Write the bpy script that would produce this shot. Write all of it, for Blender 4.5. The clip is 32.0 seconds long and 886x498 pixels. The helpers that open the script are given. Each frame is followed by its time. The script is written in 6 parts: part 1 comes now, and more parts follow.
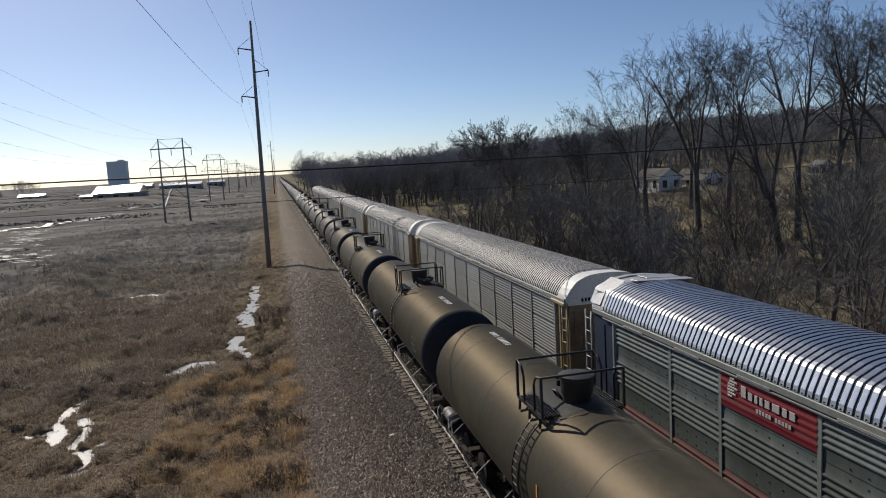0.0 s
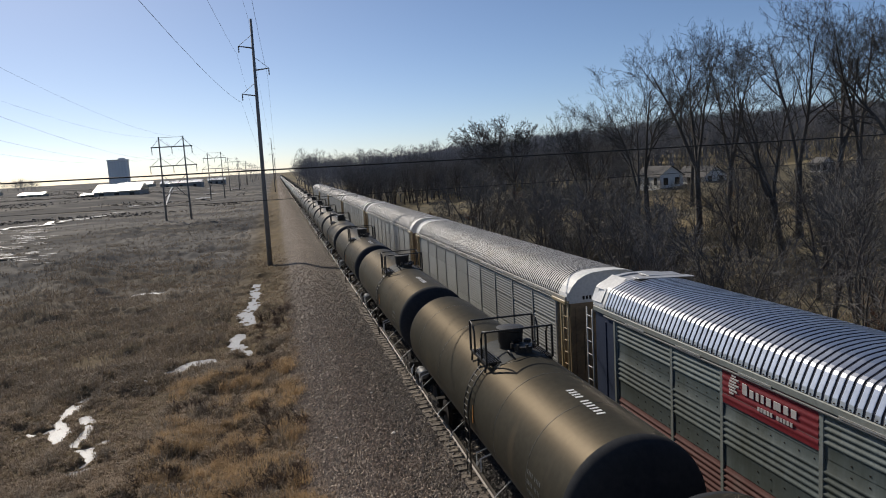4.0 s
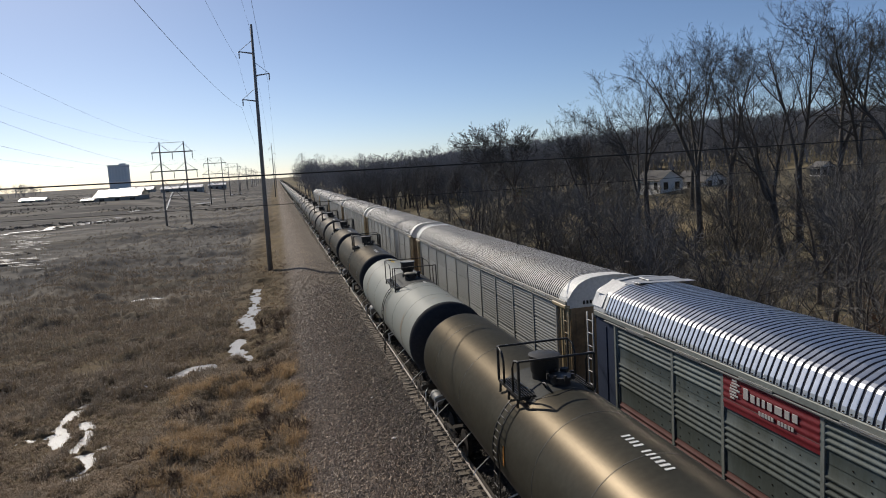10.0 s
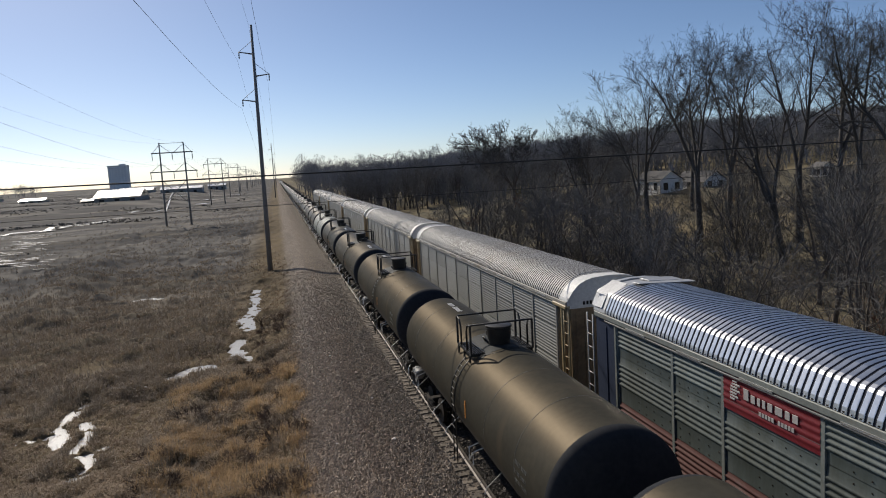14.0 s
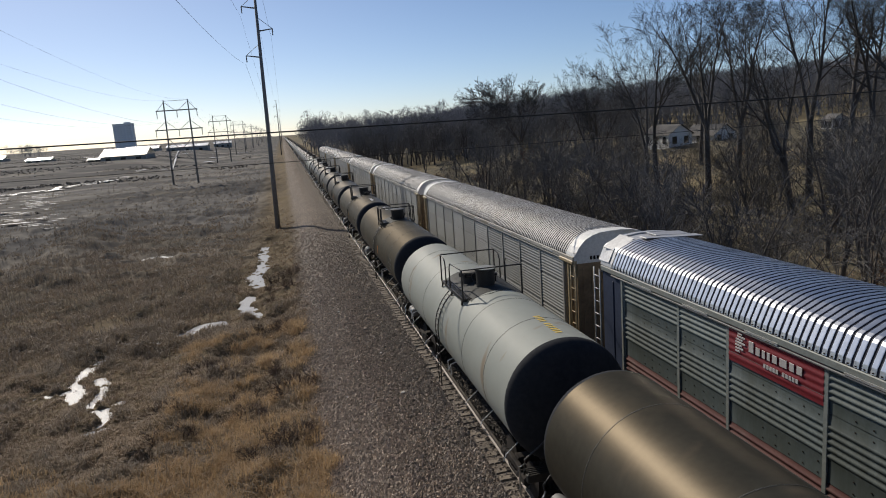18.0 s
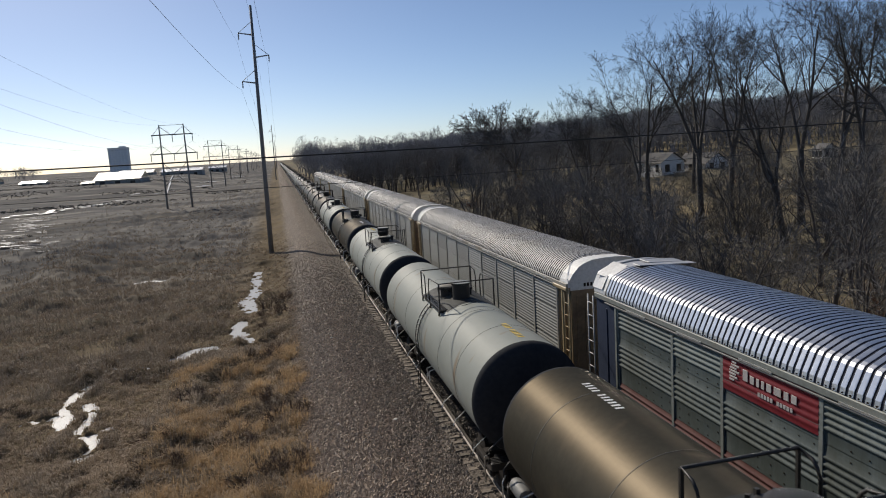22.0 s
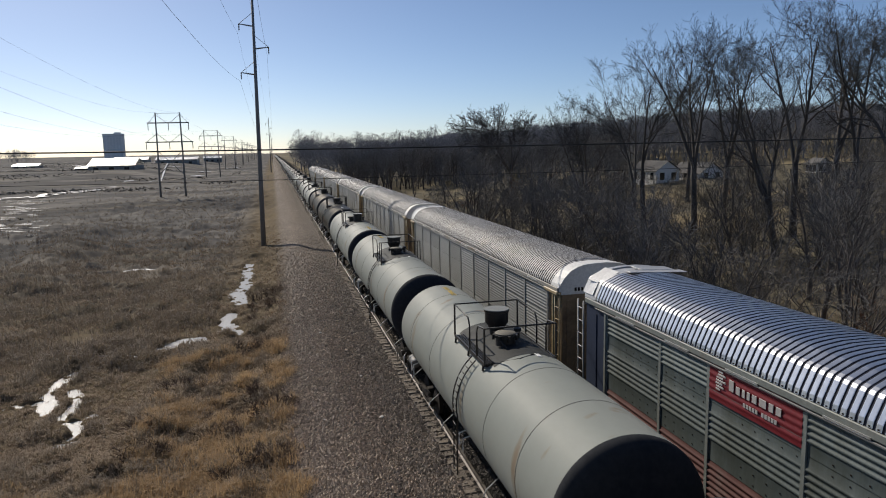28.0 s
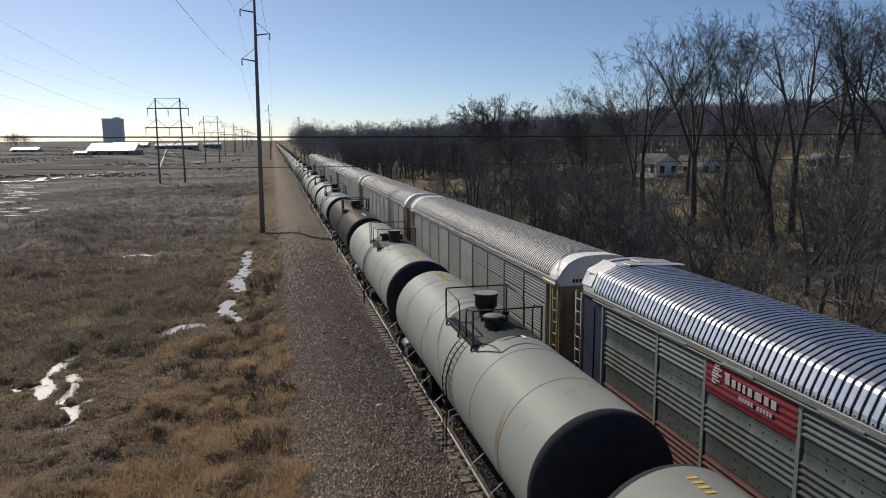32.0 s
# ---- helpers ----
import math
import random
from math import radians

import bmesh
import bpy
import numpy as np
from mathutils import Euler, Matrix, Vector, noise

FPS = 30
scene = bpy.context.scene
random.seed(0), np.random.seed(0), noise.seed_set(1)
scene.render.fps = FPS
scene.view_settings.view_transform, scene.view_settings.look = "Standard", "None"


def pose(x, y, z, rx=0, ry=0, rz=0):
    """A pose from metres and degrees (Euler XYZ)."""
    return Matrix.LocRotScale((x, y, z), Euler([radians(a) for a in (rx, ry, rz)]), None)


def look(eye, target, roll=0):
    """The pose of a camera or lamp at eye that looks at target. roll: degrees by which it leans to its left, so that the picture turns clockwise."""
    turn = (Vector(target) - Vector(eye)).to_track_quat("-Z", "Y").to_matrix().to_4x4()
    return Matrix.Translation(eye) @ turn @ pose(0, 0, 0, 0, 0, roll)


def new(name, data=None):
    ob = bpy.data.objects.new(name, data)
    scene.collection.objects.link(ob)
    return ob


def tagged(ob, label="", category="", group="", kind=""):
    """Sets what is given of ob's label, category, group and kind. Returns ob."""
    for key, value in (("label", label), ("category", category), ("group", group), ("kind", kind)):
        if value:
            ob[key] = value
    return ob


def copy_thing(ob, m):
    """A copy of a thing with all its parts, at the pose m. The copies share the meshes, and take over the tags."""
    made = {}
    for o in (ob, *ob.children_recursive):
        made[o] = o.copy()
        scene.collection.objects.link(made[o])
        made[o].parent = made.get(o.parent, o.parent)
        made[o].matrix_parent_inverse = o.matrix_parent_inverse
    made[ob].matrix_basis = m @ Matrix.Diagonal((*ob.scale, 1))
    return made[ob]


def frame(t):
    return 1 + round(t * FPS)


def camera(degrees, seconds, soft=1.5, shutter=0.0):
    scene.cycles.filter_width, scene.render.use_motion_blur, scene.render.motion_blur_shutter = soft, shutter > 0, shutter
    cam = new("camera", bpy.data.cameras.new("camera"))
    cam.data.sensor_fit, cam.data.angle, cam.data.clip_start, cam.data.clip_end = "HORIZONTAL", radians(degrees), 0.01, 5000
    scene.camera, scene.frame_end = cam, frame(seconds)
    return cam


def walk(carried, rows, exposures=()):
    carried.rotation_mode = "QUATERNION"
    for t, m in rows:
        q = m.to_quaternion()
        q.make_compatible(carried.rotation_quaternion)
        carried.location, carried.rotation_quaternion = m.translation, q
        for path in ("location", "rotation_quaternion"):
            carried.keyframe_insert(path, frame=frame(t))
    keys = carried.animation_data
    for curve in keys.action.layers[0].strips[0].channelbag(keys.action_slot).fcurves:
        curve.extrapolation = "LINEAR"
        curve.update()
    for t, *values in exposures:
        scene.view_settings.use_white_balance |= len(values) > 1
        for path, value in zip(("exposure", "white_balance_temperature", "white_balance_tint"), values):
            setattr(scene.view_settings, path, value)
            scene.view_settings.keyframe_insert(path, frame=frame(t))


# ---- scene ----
cam = camera(64.38, 32.0, soft=1.0, shutter=0.06)


def view(x, y, z, turn, dip, lean):
    """Camera pose: metres, degrees to the right of the line, downwards, and leaning."""
    a, b = radians(turn), radians(dip)
    eye = Vector((x, y, z))
    return look(eye, eye + Vector((math.sin(a) * math.cos(b), math.cos(a) * math.cos(b), -math.sin(b))), lean)


walk(cam, [(t, view(*v)) for t, *v in [
    (0, -6.35, 0.01, 9.99, 13.01, 6.90, -3.26), (0.5, -6.36, 0.01, 9.99, 13.00, 6.85, -3.28), (1, -6.37, -0.00, 9.99, 13.00, 6.88, -3.24), (1.5, -6.37, 0.00, 9.99, 13.00, 6.91, -3.26),
    (2, -6.36, 0.01, 9.99, 13.01, 6.79, -3.29), (2.5, -6.37, 0.00, 10.00, 13.01, 6.72, -3.29), (3, -6.37, 0.00, 10.00, 13.00, 6.89, -3.29), (3.5, -6.36, 0.01, 10.00, 12.95, 7.10, -3.34),
    (5.5, -6.36, 0.01, 9.99, 12.88, 6.95, -3.33), (6, -6.35, 0.01, 9.99, 12.88, 7.00, -3.34), (6.5, -6.36, 0.02, 10.00, 12.92, 6.74, -3.34), (7, -6.36, 0.01, 10.00, 12.93, 6.61, -3.37),
    (7.5, -6.36, 0.00, 10.01, 12.94, 6.56, -3.41), (8, -6.36, 0.00, 10.00, 12.92, 6.57, -3.44), (8.5, -6.36, 0.01, 10.00, 12.92, 6.63, -3.44), (9, -6.35, 0.01, 10.00, 12.91, 6.68, -3.44),
    (9.5, -6.35, 0.01, 9.99, 12.91, 6.63, -3.44), (10, -6.36, 0.01, 10.00, 12.93, 6.69, -3.43), (10.5, -6.36, 0.01, 10.00, 12.92, 6.78, -3.43), (11, -6.35, 0.02, 9.99, 12.92, 6.78, -3.44),
    (11.5, -6.35, 0.02, 9.99, 12.91, 6.78, -3.44), (12, -6.35, 0.01, 10.00, 12.91, 6.75, -3.46), (12.5, -6.36, 0.02, 10.00, 12.94, 6.72, -3.44), (13, -6.36, 0.02, 10.00, 12.94, 6.72, -3.44),
    (13.5, -6.36, 0.02, 9.99, 12.94, 6.71, -3.43), (14, -6.36, 0.02, 10.00, 12.94, 6.65, -3.44), (14.5, -6.35, 0.02, 10.00, 12.92, 6.59, -3.44), (16.5, -6.38, -0.04, 10.01, 12.51, 8.26, -3.71),
    (17, -6.37, -0.06, 10.00, 12.39, 9.09, -3.60), (17.5, -6.37, -0.04, 9.99, 12.21, 10.05, -3.97), (18, -6.37, -0.03, 9.99, 12.12, 10.15, -3.97), (18.5, -6.36, -0.02, 9.98, 11.97, 10.38, -4.19),
    (19, -6.35, -0.02, 9.97, 11.91, 10.79, -4.07), (19.5, -6.34, 0.01, 9.97, 11.95, 10.00, -4.36), (20, -6.34, -0.02, 9.98, 11.99, 9.40, -4.15), (20.5, -6.35, -0.00, 9.98, 12.30, 9.37, -3.87),
    (21, -6.35, 0.03, 9.98, 12.82, 8.43, -3.50), (21.5, -6.36, 0.01, 9.99, 12.83, 8.00, -3.51), (22, -6.36, -0.00, 9.99, 12.77, 8.09, -3.50), (22.5, -6.36, 0.01, 9.99, 12.82, 8.02, -3.35),
    (23, -6.36, 0.00, 9.99, 12.90, 8.00, -3.25), (23.5, -6.36, 0.02, 9.99, 12.99, 7.89, -2.77), (24, -6.37, -0.01, 9.99, 13.16, 8.00, -2.20), (24.5, -6.37, -0.01, 10.00, 13.22, 8.11, -2.26),
    (25, -6.37, -0.00, 9.99, 13.24, 8.06, -2.24), (25.5, -6.35, 0.01, 9.99, 13.25, 7.87, -2.62), (27.5, -6.36, -0.02, 10.00, 13.33, 8.04, -1.15), (28, -6.37, -0.01, 10.00, 13.38, 8.17, -1.19),
    (28.5, -6.37, -0.01, 10.00, 13.39, 8.10, -1.21), (29, -6.37, -0.01, 10.00, 13.43, 8.09, -1.16), (29.5, -6.37, -0.02, 10.00, 13.41, 8.31, -0.82), (30, -6.36, -0.00, 10.00, 13.41, 8.40, -0.85),
    (30.5, -6.37, -0.01, 10.00, 13.45, 8.45, -0.76), (31, -6.38, -0.02, 10.01, 13.47, 8.59, -0.53), (31.5, -6.38, -0.03, 10.00, 13.46, 8.81, -0.50), (32, -6.39, -0.03, 10.00, 13.47, 8.99, -0.36),
]], exposures=[(0, 0.0, 6750, 10), (16, 0.0, 6750, 10), (32, 0.0, 6750, 10)])

# ---- light ----
SUN_TURN, SUN_UP = 21.5, 34.5   # degrees to the left of the line, and up
sun_way = Vector((-math.sin(radians(SUN_TURN)) * math.cos(radians(SUN_UP)),
                  math.cos(radians(SUN_TURN)) * math.cos(radians(SUN_UP)), math.sin(radians(SUN_UP))))
world = bpy.data.worlds.new("sky")
scene.world = world
world.use_nodes = True
_n = world.node_tree.nodes
_sky = _n.new("ShaderNodeTexSky")
_sky.sky_type = 'NISHITA'
_sky.sun_disc = False
_sky.sun_elevation = radians(SUN_UP)
_sky.sun_rotation = radians(-SUN_TURN)
_sky.air_density, _sky.dust_density, _sky.ozone_density = 0.75, 1.4, 4.2
_sky.altitude = 1500
_n["Background"].inputs["Strength"].default_value = 0.092
world.node_tree.links.new(_sky.outputs[0], _n["Background"].inputs["Color"])
sun = new("sun", bpy.data.lights.new("sun", 'SUN'))
sun.data.energy, sun.data.angle, sun.data.color = 4.2, radians(0.6), (1.0, 0.93, 0.83)
sun.matrix_world = look((0, 0, 60), Vector((0, 0, 60)) - sun_way)

# ---- materials ----
def mat(name, a, b, scale=4.0, rough=0.6, metal=0.0, bump=0.0, bscale=40.0, stain=None, stain_amt=0.0,
        spec=0.5, per_object=0.0, space="Object", rvar=0.12, stretch=(1, 1, 1), per_island=0.0, fleck=0.35):
    """Two-colour surface with broad and fine variation, stains, relief and uneven gloss."""
    m = bpy.data.materials.new(name)
    m.use_nodes = True
    nt = m.node_tree
    N, L = nt.nodes, nt.links
    p = N["Principled BSDF"]
    p.inputs["Metallic"].default_value = metal
    p.inputs["Specular IOR Level"].default_value = spec
    if space == "World":
        co = N.new("ShaderNodeNewGeometry").outputs["Position"]
    else:
        co = N.new("ShaderNodeTexCoord").outputs["Object"]
    mp = N.new("ShaderNodeMapping")
    mp.inputs["Scale"].default_value = stretch
    L.new(co, mp.inputs[0])
    co = mp.outputs[0]

    def noise_tex(sc, det=4.0, ro=0.6):
        t = N.new("ShaderNodeTexNoise")
        t.inputs["Scale"].default_value = sc
        t.inputs["Detail"].default_value = det
        t.inputs["Roughness"].default_value = ro
        L.new(co, t.inputs["Vector"])
        return t.outputs["Fac"]

    def mix(fac, c1, c2, kind='MIX'):
        x = N.new("ShaderNodeMix")
        x.data_type, x.blend_type = 'RGBA', kind
        for sock, v in ((x.inputs[0], fac), (x.inputs[6], c1), (x.inputs[7], c2)):
            if isinstance(v, (int, float)):
                sock.default_value = v
            elif isinstance(v, tuple):
                sock.default_value = (*v, 1)
            else:
                L.new(v, sock)
        return x.outputs[2]

    def ramp(f, lo, hi):
        r = N.new("ShaderNodeMapRange")
        r.inputs[1].default_value, r.inputs[2].default_value = lo, hi
        L.new(f, r.inputs[0])
        return r.outputs[0]

    big, fine = noise_tex(scale, 5.0), noise_tex(scale * 9.0, 3.0)
    col = mix(ramp(big, 0.3, 0.7), a, b)
    col = mix(fleck, col, mix(ramp(fine, 0.25, 0.75), tuple(v * 0.6 for v in a), tuple(min(1, v * 1.25) for v in b)))
    if stain:
        col = mix(ramp(noise_tex(scale * 0.55, 6.0, 0.7), 0.62 - stain_amt, 0.75), col, stain)
    if per_object or per_island:
        oi = N.new("ShaderNodeObjectInfo") if per_object else N.new("ShaderNodeNewGeometry")
        v = N.new("ShaderNodeMapRange")
        v.inputs[3].default_value, v.inputs[4].default_value = 1 - per_object - per_island, 1 + per_object + per_island
        L.new(oi.outputs["Random" if per_object else "Random Per Island"], v.inputs[0])
        hs = N.new("ShaderNodeHueSaturation")
        L.new(v.outputs[0], hs.inputs["Value"])
        L.new(col, hs.inputs["Color"])
        col = hs.outputs[0]
    L.new(col, p.inputs["Base Color"])
    rr = N.new("ShaderNodeMapRange")
    rr.inputs[3].default_value, rr.inputs[4].default_value = max(0.02, rough - rvar), min(1, rough + rvar)
    L.new(big, rr.inputs[0])
    L.new(rr.outputs[0], p.inputs["Roughness"])
    if bump:
        bn = N.new("ShaderNodeBump")
        bn.inputs["Strength"].default_value = bump
        bn.inputs["Distance"].default_value = 0.02
        L.new(noise_tex(bscale, 4.0, 0.65), bn.inputs["Height"])
        L.new(bn.outputs[0], p.inputs["Normal"])
    return m


def thin_leaf(m, share=0.4):
    """Let light pass through thin blades of the material m."""
    nt = m.node_tree
    p = nt.nodes["Principled BSDF"]
    out = nt.nodes["Material Output"]
    tr, mx = nt.nodes.new("ShaderNodeBsdfTranslucent"), nt.nodes.new("ShaderNodeMixShader")
    mx.inputs[0].default_value = share
    nt.links.new(p.inputs["Base Color"].links[0].from_socket, tr.inputs["Color"])
    nt.links.new(p.outputs[0], mx.inputs[1])
    nt.links.new(tr.outputs[0], mx.inputs[2])
    nt.links.new(mx.outputs[0], out.inputs["Surface"])
    return m


def dull_gloss(m, tint, share, rough, edge):
    """Old dusty paint: a matt coat with a soft tinted gloss, and a white one at the grazing edge."""
    nt = m.node_tree
    N, L = nt.nodes, nt.links
    p = N["Principled BSDF"]
    p.inputs["Specular IOR Level"].default_value = 0.0
    soft, white = N.new("ShaderNodeBsdfGlossy"), N.new("ShaderNodeBsdfGlossy")
    soft.inputs["Color"].default_value = (*tint, 1)
    white.inputs["Roughness"].default_value = 0.3
    one, two = N.new("ShaderNodeMixShader"), N.new("ShaderNodeMixShader")
    one.inputs[0].default_value = share
    oi, mr = N.new("ShaderNodeObjectInfo"), N.new("ShaderNodeMapRange")
    mr.inputs[3].default_value, mr.inputs[4].default_value = rough, rough + 0.14
    L.new(oi.outputs["Random"], mr.inputs[0])
    L.new(mr.outputs[0], soft.inputs["Roughness"])
    lw, pw, ml = N.new("ShaderNodeLayerWeight"), N.new("ShaderNodeMath"), N.new("ShaderNodeMath")
    pw.operation, ml.operation = 'POWER', 'MULTIPLY'
    pw.inputs[1].default_value, ml.inputs[1].default_value = 14.0, edge
    L.new(lw.outputs["Facing"], pw.inputs[0])
    L.new(pw.outputs[0], ml.inputs[0])
    L.new(ml.outputs[0], two.inputs[0])
    L.new(p.inputs["Normal"].links[0].from_socket, soft.inputs["Normal"])
    L.new(p.outputs[0], one.inputs[1])
    L.new(soft.outputs[0], one.inputs[2])
    L.new(one.outputs[0], two.inputs[1])
    L.new(white.outputs[0], two.inputs[2])
    L.new(two.outputs[0], N["Material Output"].inputs["Surface"])
    return m


M_TANK_DARK = dull_gloss(mat("dark_tank_paint", (0.032, 0.032, 0.027), (0.048, 0.047, 0.039), 0.7, 0.5, 0.0, 0.03, 60,
                             stain=(0.07, 0.062, 0.046), stain_amt=0.08, per_object=0.3), (1.0, 0.84, 0.63), 0.031, 0.43, 0.4)
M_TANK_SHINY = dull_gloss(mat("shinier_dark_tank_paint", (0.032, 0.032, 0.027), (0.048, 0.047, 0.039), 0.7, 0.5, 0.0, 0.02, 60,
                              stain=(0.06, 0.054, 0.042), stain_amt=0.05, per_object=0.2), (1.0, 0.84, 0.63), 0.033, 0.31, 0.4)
M_TANK_GREY = mat("grey_tank_paint", (0.222, 0.24, 0.216), (0.258, 0.272, 0.247), 0.35, 0.62, 0.0, 0.008, 30,
                  stain=(0.285, 0.288, 0.255), stain_amt=0.1, spec=0.22, fleck=0.1, per_object=0.1, rvar=0.1, stretch=(1, 0.5, 0.7))


def rust_spots(m, colour, scale, lo, hi, stretch=(1, 1, 1)):
    """Sparse rusty runs over the paint of m."""
    nt = m.node_tree
    N, L = nt.nodes, nt.links
    p = N["Principled BSDF"]
    t, r, x, mp = N.new("ShaderNodeTexNoise"), N.new("ShaderNodeMapRange"), N.new("ShaderNodeMix"), N.new("ShaderNodeMapping")
    mp.inputs["Scale"].default_value = stretch
    L.new(N.new("ShaderNodeTexCoord").outputs["Object"], mp.inputs[0])
    t.inputs["Scale"].default_value, t.inputs["Detail"].default_value = scale, 7.0
    L.new(mp.outputs[0], t.inputs["Vector"])
    r.inputs[1].default_value, r.inputs[2].default_value, r.inputs[4].default_value = lo, hi, 0.8
    L.new(t.outputs["Fac"], r.inputs[0])
    x.data_type = 'RGBA'
    L.new(r.outputs[0], x.inputs[0])
    L.new(p.inputs["Base Color"].links[0].from_socket, x.inputs[6])
    x.inputs[7].default_value = (*colour, 1)
    L.new(x.outputs[2], p.inputs["Base Color"])
    return m


rust_spots(M_TANK_GREY, (0.2, 0.145, 0.09), 0.9, 0.64, 0.74, (1.0, 1.6, 0.5))
rust_spots(M_TANK_DARK, (0.06, 0.05, 0.038), 1.1, 0.62, 0.8, (1.0, 1.6, 0.4))
M_BLACK = mat("black_steel", (0.012, 0.012, 0.012), (0.03, 0.028, 0.025), 3, 0.5, 0.0, 0.1, 60)
M_GREYSTEEL = mat("grey_steel", (0.11, 0.115, 0.112), (0.17, 0.17, 0.165), 3, 0.6, 0.0, 0.1, 60)
M_TRUCK = mat("dirty_truck_iron", (0.014, 0.012, 0.011), (0.034, 0.028, 0.023), 4, 0.85, 0.0, 0.2, 60, spec=0.2)
M_RAIL = mat("worn_rail_steel", (0.32, 0.29, 0.26), (0.5, 0.46, 0.41), 2, 0.3, 0.9, 0.05, 50)
M_RAILWEB = mat("rusty_rail_web", (0.055, 0.044, 0.036), (0.1, 0.08, 0.066), 3, 0.6, 0.3, 0.15, 50)
M_TIE = mat("weathered_tie_wood", (0.1, 0.08, 0.062), (0.21, 0.175, 0.135), 1.5, 0.85, 0.0, 0.6, 18,
            per_object=0.35, stretch=(0.6, 4, 4))
M_WHITE = mat("white_lettering", (0.7, 0.7, 0.68), (0.8, 0.8, 0.78), 5, 0.6)
M_YELLOW = mat("yellow_lettering", (0.62, 0.42, 0.05), (0.7, 0.5, 0.08), 5, 0.6)
M_BRIGHT = mat("bare_bright_steel", (0.55, 0.55, 0.54), (0.7, 0.7, 0.68), 5, 0.35, 0.7)


# ---- building helpers ----
def part(name, bm, material, parent=None, label="", smooth=False, loc=None):
    me = bpy.data.meshes.new(name)
    bmesh.ops.recalc_face_normals(bm, faces=bm.faces)
    bm.to_mesh(me)
    bm.free()
    me.materials.append(material)
    if smooth:
        me.shade_smooth()
    return link(name, me, parent, label, loc)


def link(name, me, parent=None, label="", loc=None, m=None):
    ob = new(name, me)
    if parent is not None:
        ob.parent = parent
    if m is not None:
        ob.matrix_basis = m
    elif loc is not None:
        ob.location = loc
    if label:
        ob["label"] = label
    return ob


def raw(name, verts, faces, material, parent=None, label="", smooth=False):
    me = bpy.data.meshes.new(name)
    me.from_pydata([tuple(v) for v in verts] if not isinstance(verts, np.ndarray) else verts.tolist(), [], faces if isinstance(faces, list) else faces.tolist())
    me.materials.append(material)
    if smooth:
        me.shade_smooth()
    return link(name, me, parent, label)


def add_box(bm, c, s, bevel=0.0, turn=None):
    geo = bmesh.ops.create_cube(bm, size=1.0)
    vs = geo["verts"]
    bmesh.ops.scale(bm, vec=s, verts=vs)
    if bevel:
        es = list({e for v in vs for e in v.link_edges})
        r = bmesh.ops.bevel(bm, geom=es, offset=bevel, segments=1, affect='EDGES')
        vs = list({v for f in r["faces"] for v in f.verts} | {v for v in vs if v.is_valid})
    if turn is not None:
        bmesh.ops.transform(bm, matrix=turn, verts=vs)
    bmesh.ops.translate(bm, vec=c, verts=vs)
    return vs


def add_tube(bm, pts, r, n=6, r2=None, cap=True):
    """A tube along points, tapering from r to r2."""
    pts = [Vector(p) for p in pts]
    r2 = r if r2 is None else r2
    rings = []
    for i, p in enumerate(pts):
        d = (pts[min(i + 1, len(pts) - 1)] - pts[max(i - 1, 0)]).normalized()
        side = d.cross(Vector((0, 0, 1)) if abs(d.z) < 0.9 else Vector((1, 0, 0))).normalized()
        up = side.cross(d)
        rr = r + (r2 - r) * i / max(1, len(pts) - 1)
        rings.append([bm.verts.new(p + (side * math.cos(2 * math.pi * k / n) + up * math.sin(2 * math.pi * k / n)) * rr) for k in range(n)])
    for a, b in zip(rings, rings[1:]):
        for k in range(n):
            bm.faces.new((a[k], a[(k + 1) % n], b[(k + 1) % n], b[k]))
    if cap:
        bm.faces.new(rings[0][::-1])
        bm.faces.new(rings[-1])


def box(name, c, s, material, parent=None, label="", bevel=0.0, turn=None):
    bm = bmesh.new()
    add_box(bm, c, s, bevel, turn)
    return part(name, bm, material, parent, label)


def tube(name, pts, r, material, parent=None, label="", n=6, r2=None):
    bm = bmesh.new()
    add_tube(bm, pts, r, n, r2)
    return part(name, bm, material, parent, label, smooth=True)


def lathe(name, prof, material, parent=None, label="", n=24, axis="z", at=(0, 0, 0), smooth=True, sharp=40):
    """Turn a profile of (radius, along) about an axis through at."""
    bm = bmesh.new()
    rings = []
    for r, h in prof:
        ring = []
        for k in range(n):
            c, s = math.cos(2 * math.pi * k / n) * r, math.sin(2 * math.pi * k / n) * r
            ring.append(bm.verts.new({"z": (c, s, h), "y": (c, h, s), "x": (h, c, s)}[axis]))
        rings.append(ring)
    for a, b in zip(rings, rings[1:]):
        for k in range(n):
            bm.faces.new((a[k], a[(k + 1) % n], b[(k + 1) % n], b[k]))
    bm.faces.new(rings[0])
    bm.faces.new(rings[-1])
    bmesh.ops.translate(bm, vec=at, verts=bm.verts)
    ob = part(name, bm, material, parent, label, smooth=smooth)
    if smooth:
        ob.data.set_sharp_from_angle(angle=radians(sharp))
    return ob


# ---- ground ----
def smooth01(x, a, b):
    t = np.clip((x - a) / (b - a), 0, 1)
    return t * t * (3 - 2 * t)


def wob(x, y, s, seed=0.0):
    """Cheap smooth unevenness about 0, of size 1, with waves about s metres long."""
    k = 2 * np.pi / s
    return (np.sin(k * (x * 0.83 + y * 0.31) + seed) * np.sin(k * (y * 0.71 - x * 0.42) + 1.7 * seed + 1)
            + 0.5 * np.sin(k * 2.1 * (x * 0.55 - y * 0.77) + 2.3 * seed) * np.sin(k * 1.9 * (x * 0.68 + y * 0.6) + seed + 4))


_lattice = np.random.default_rng(77).uniform(-1, 1, (256, 256))


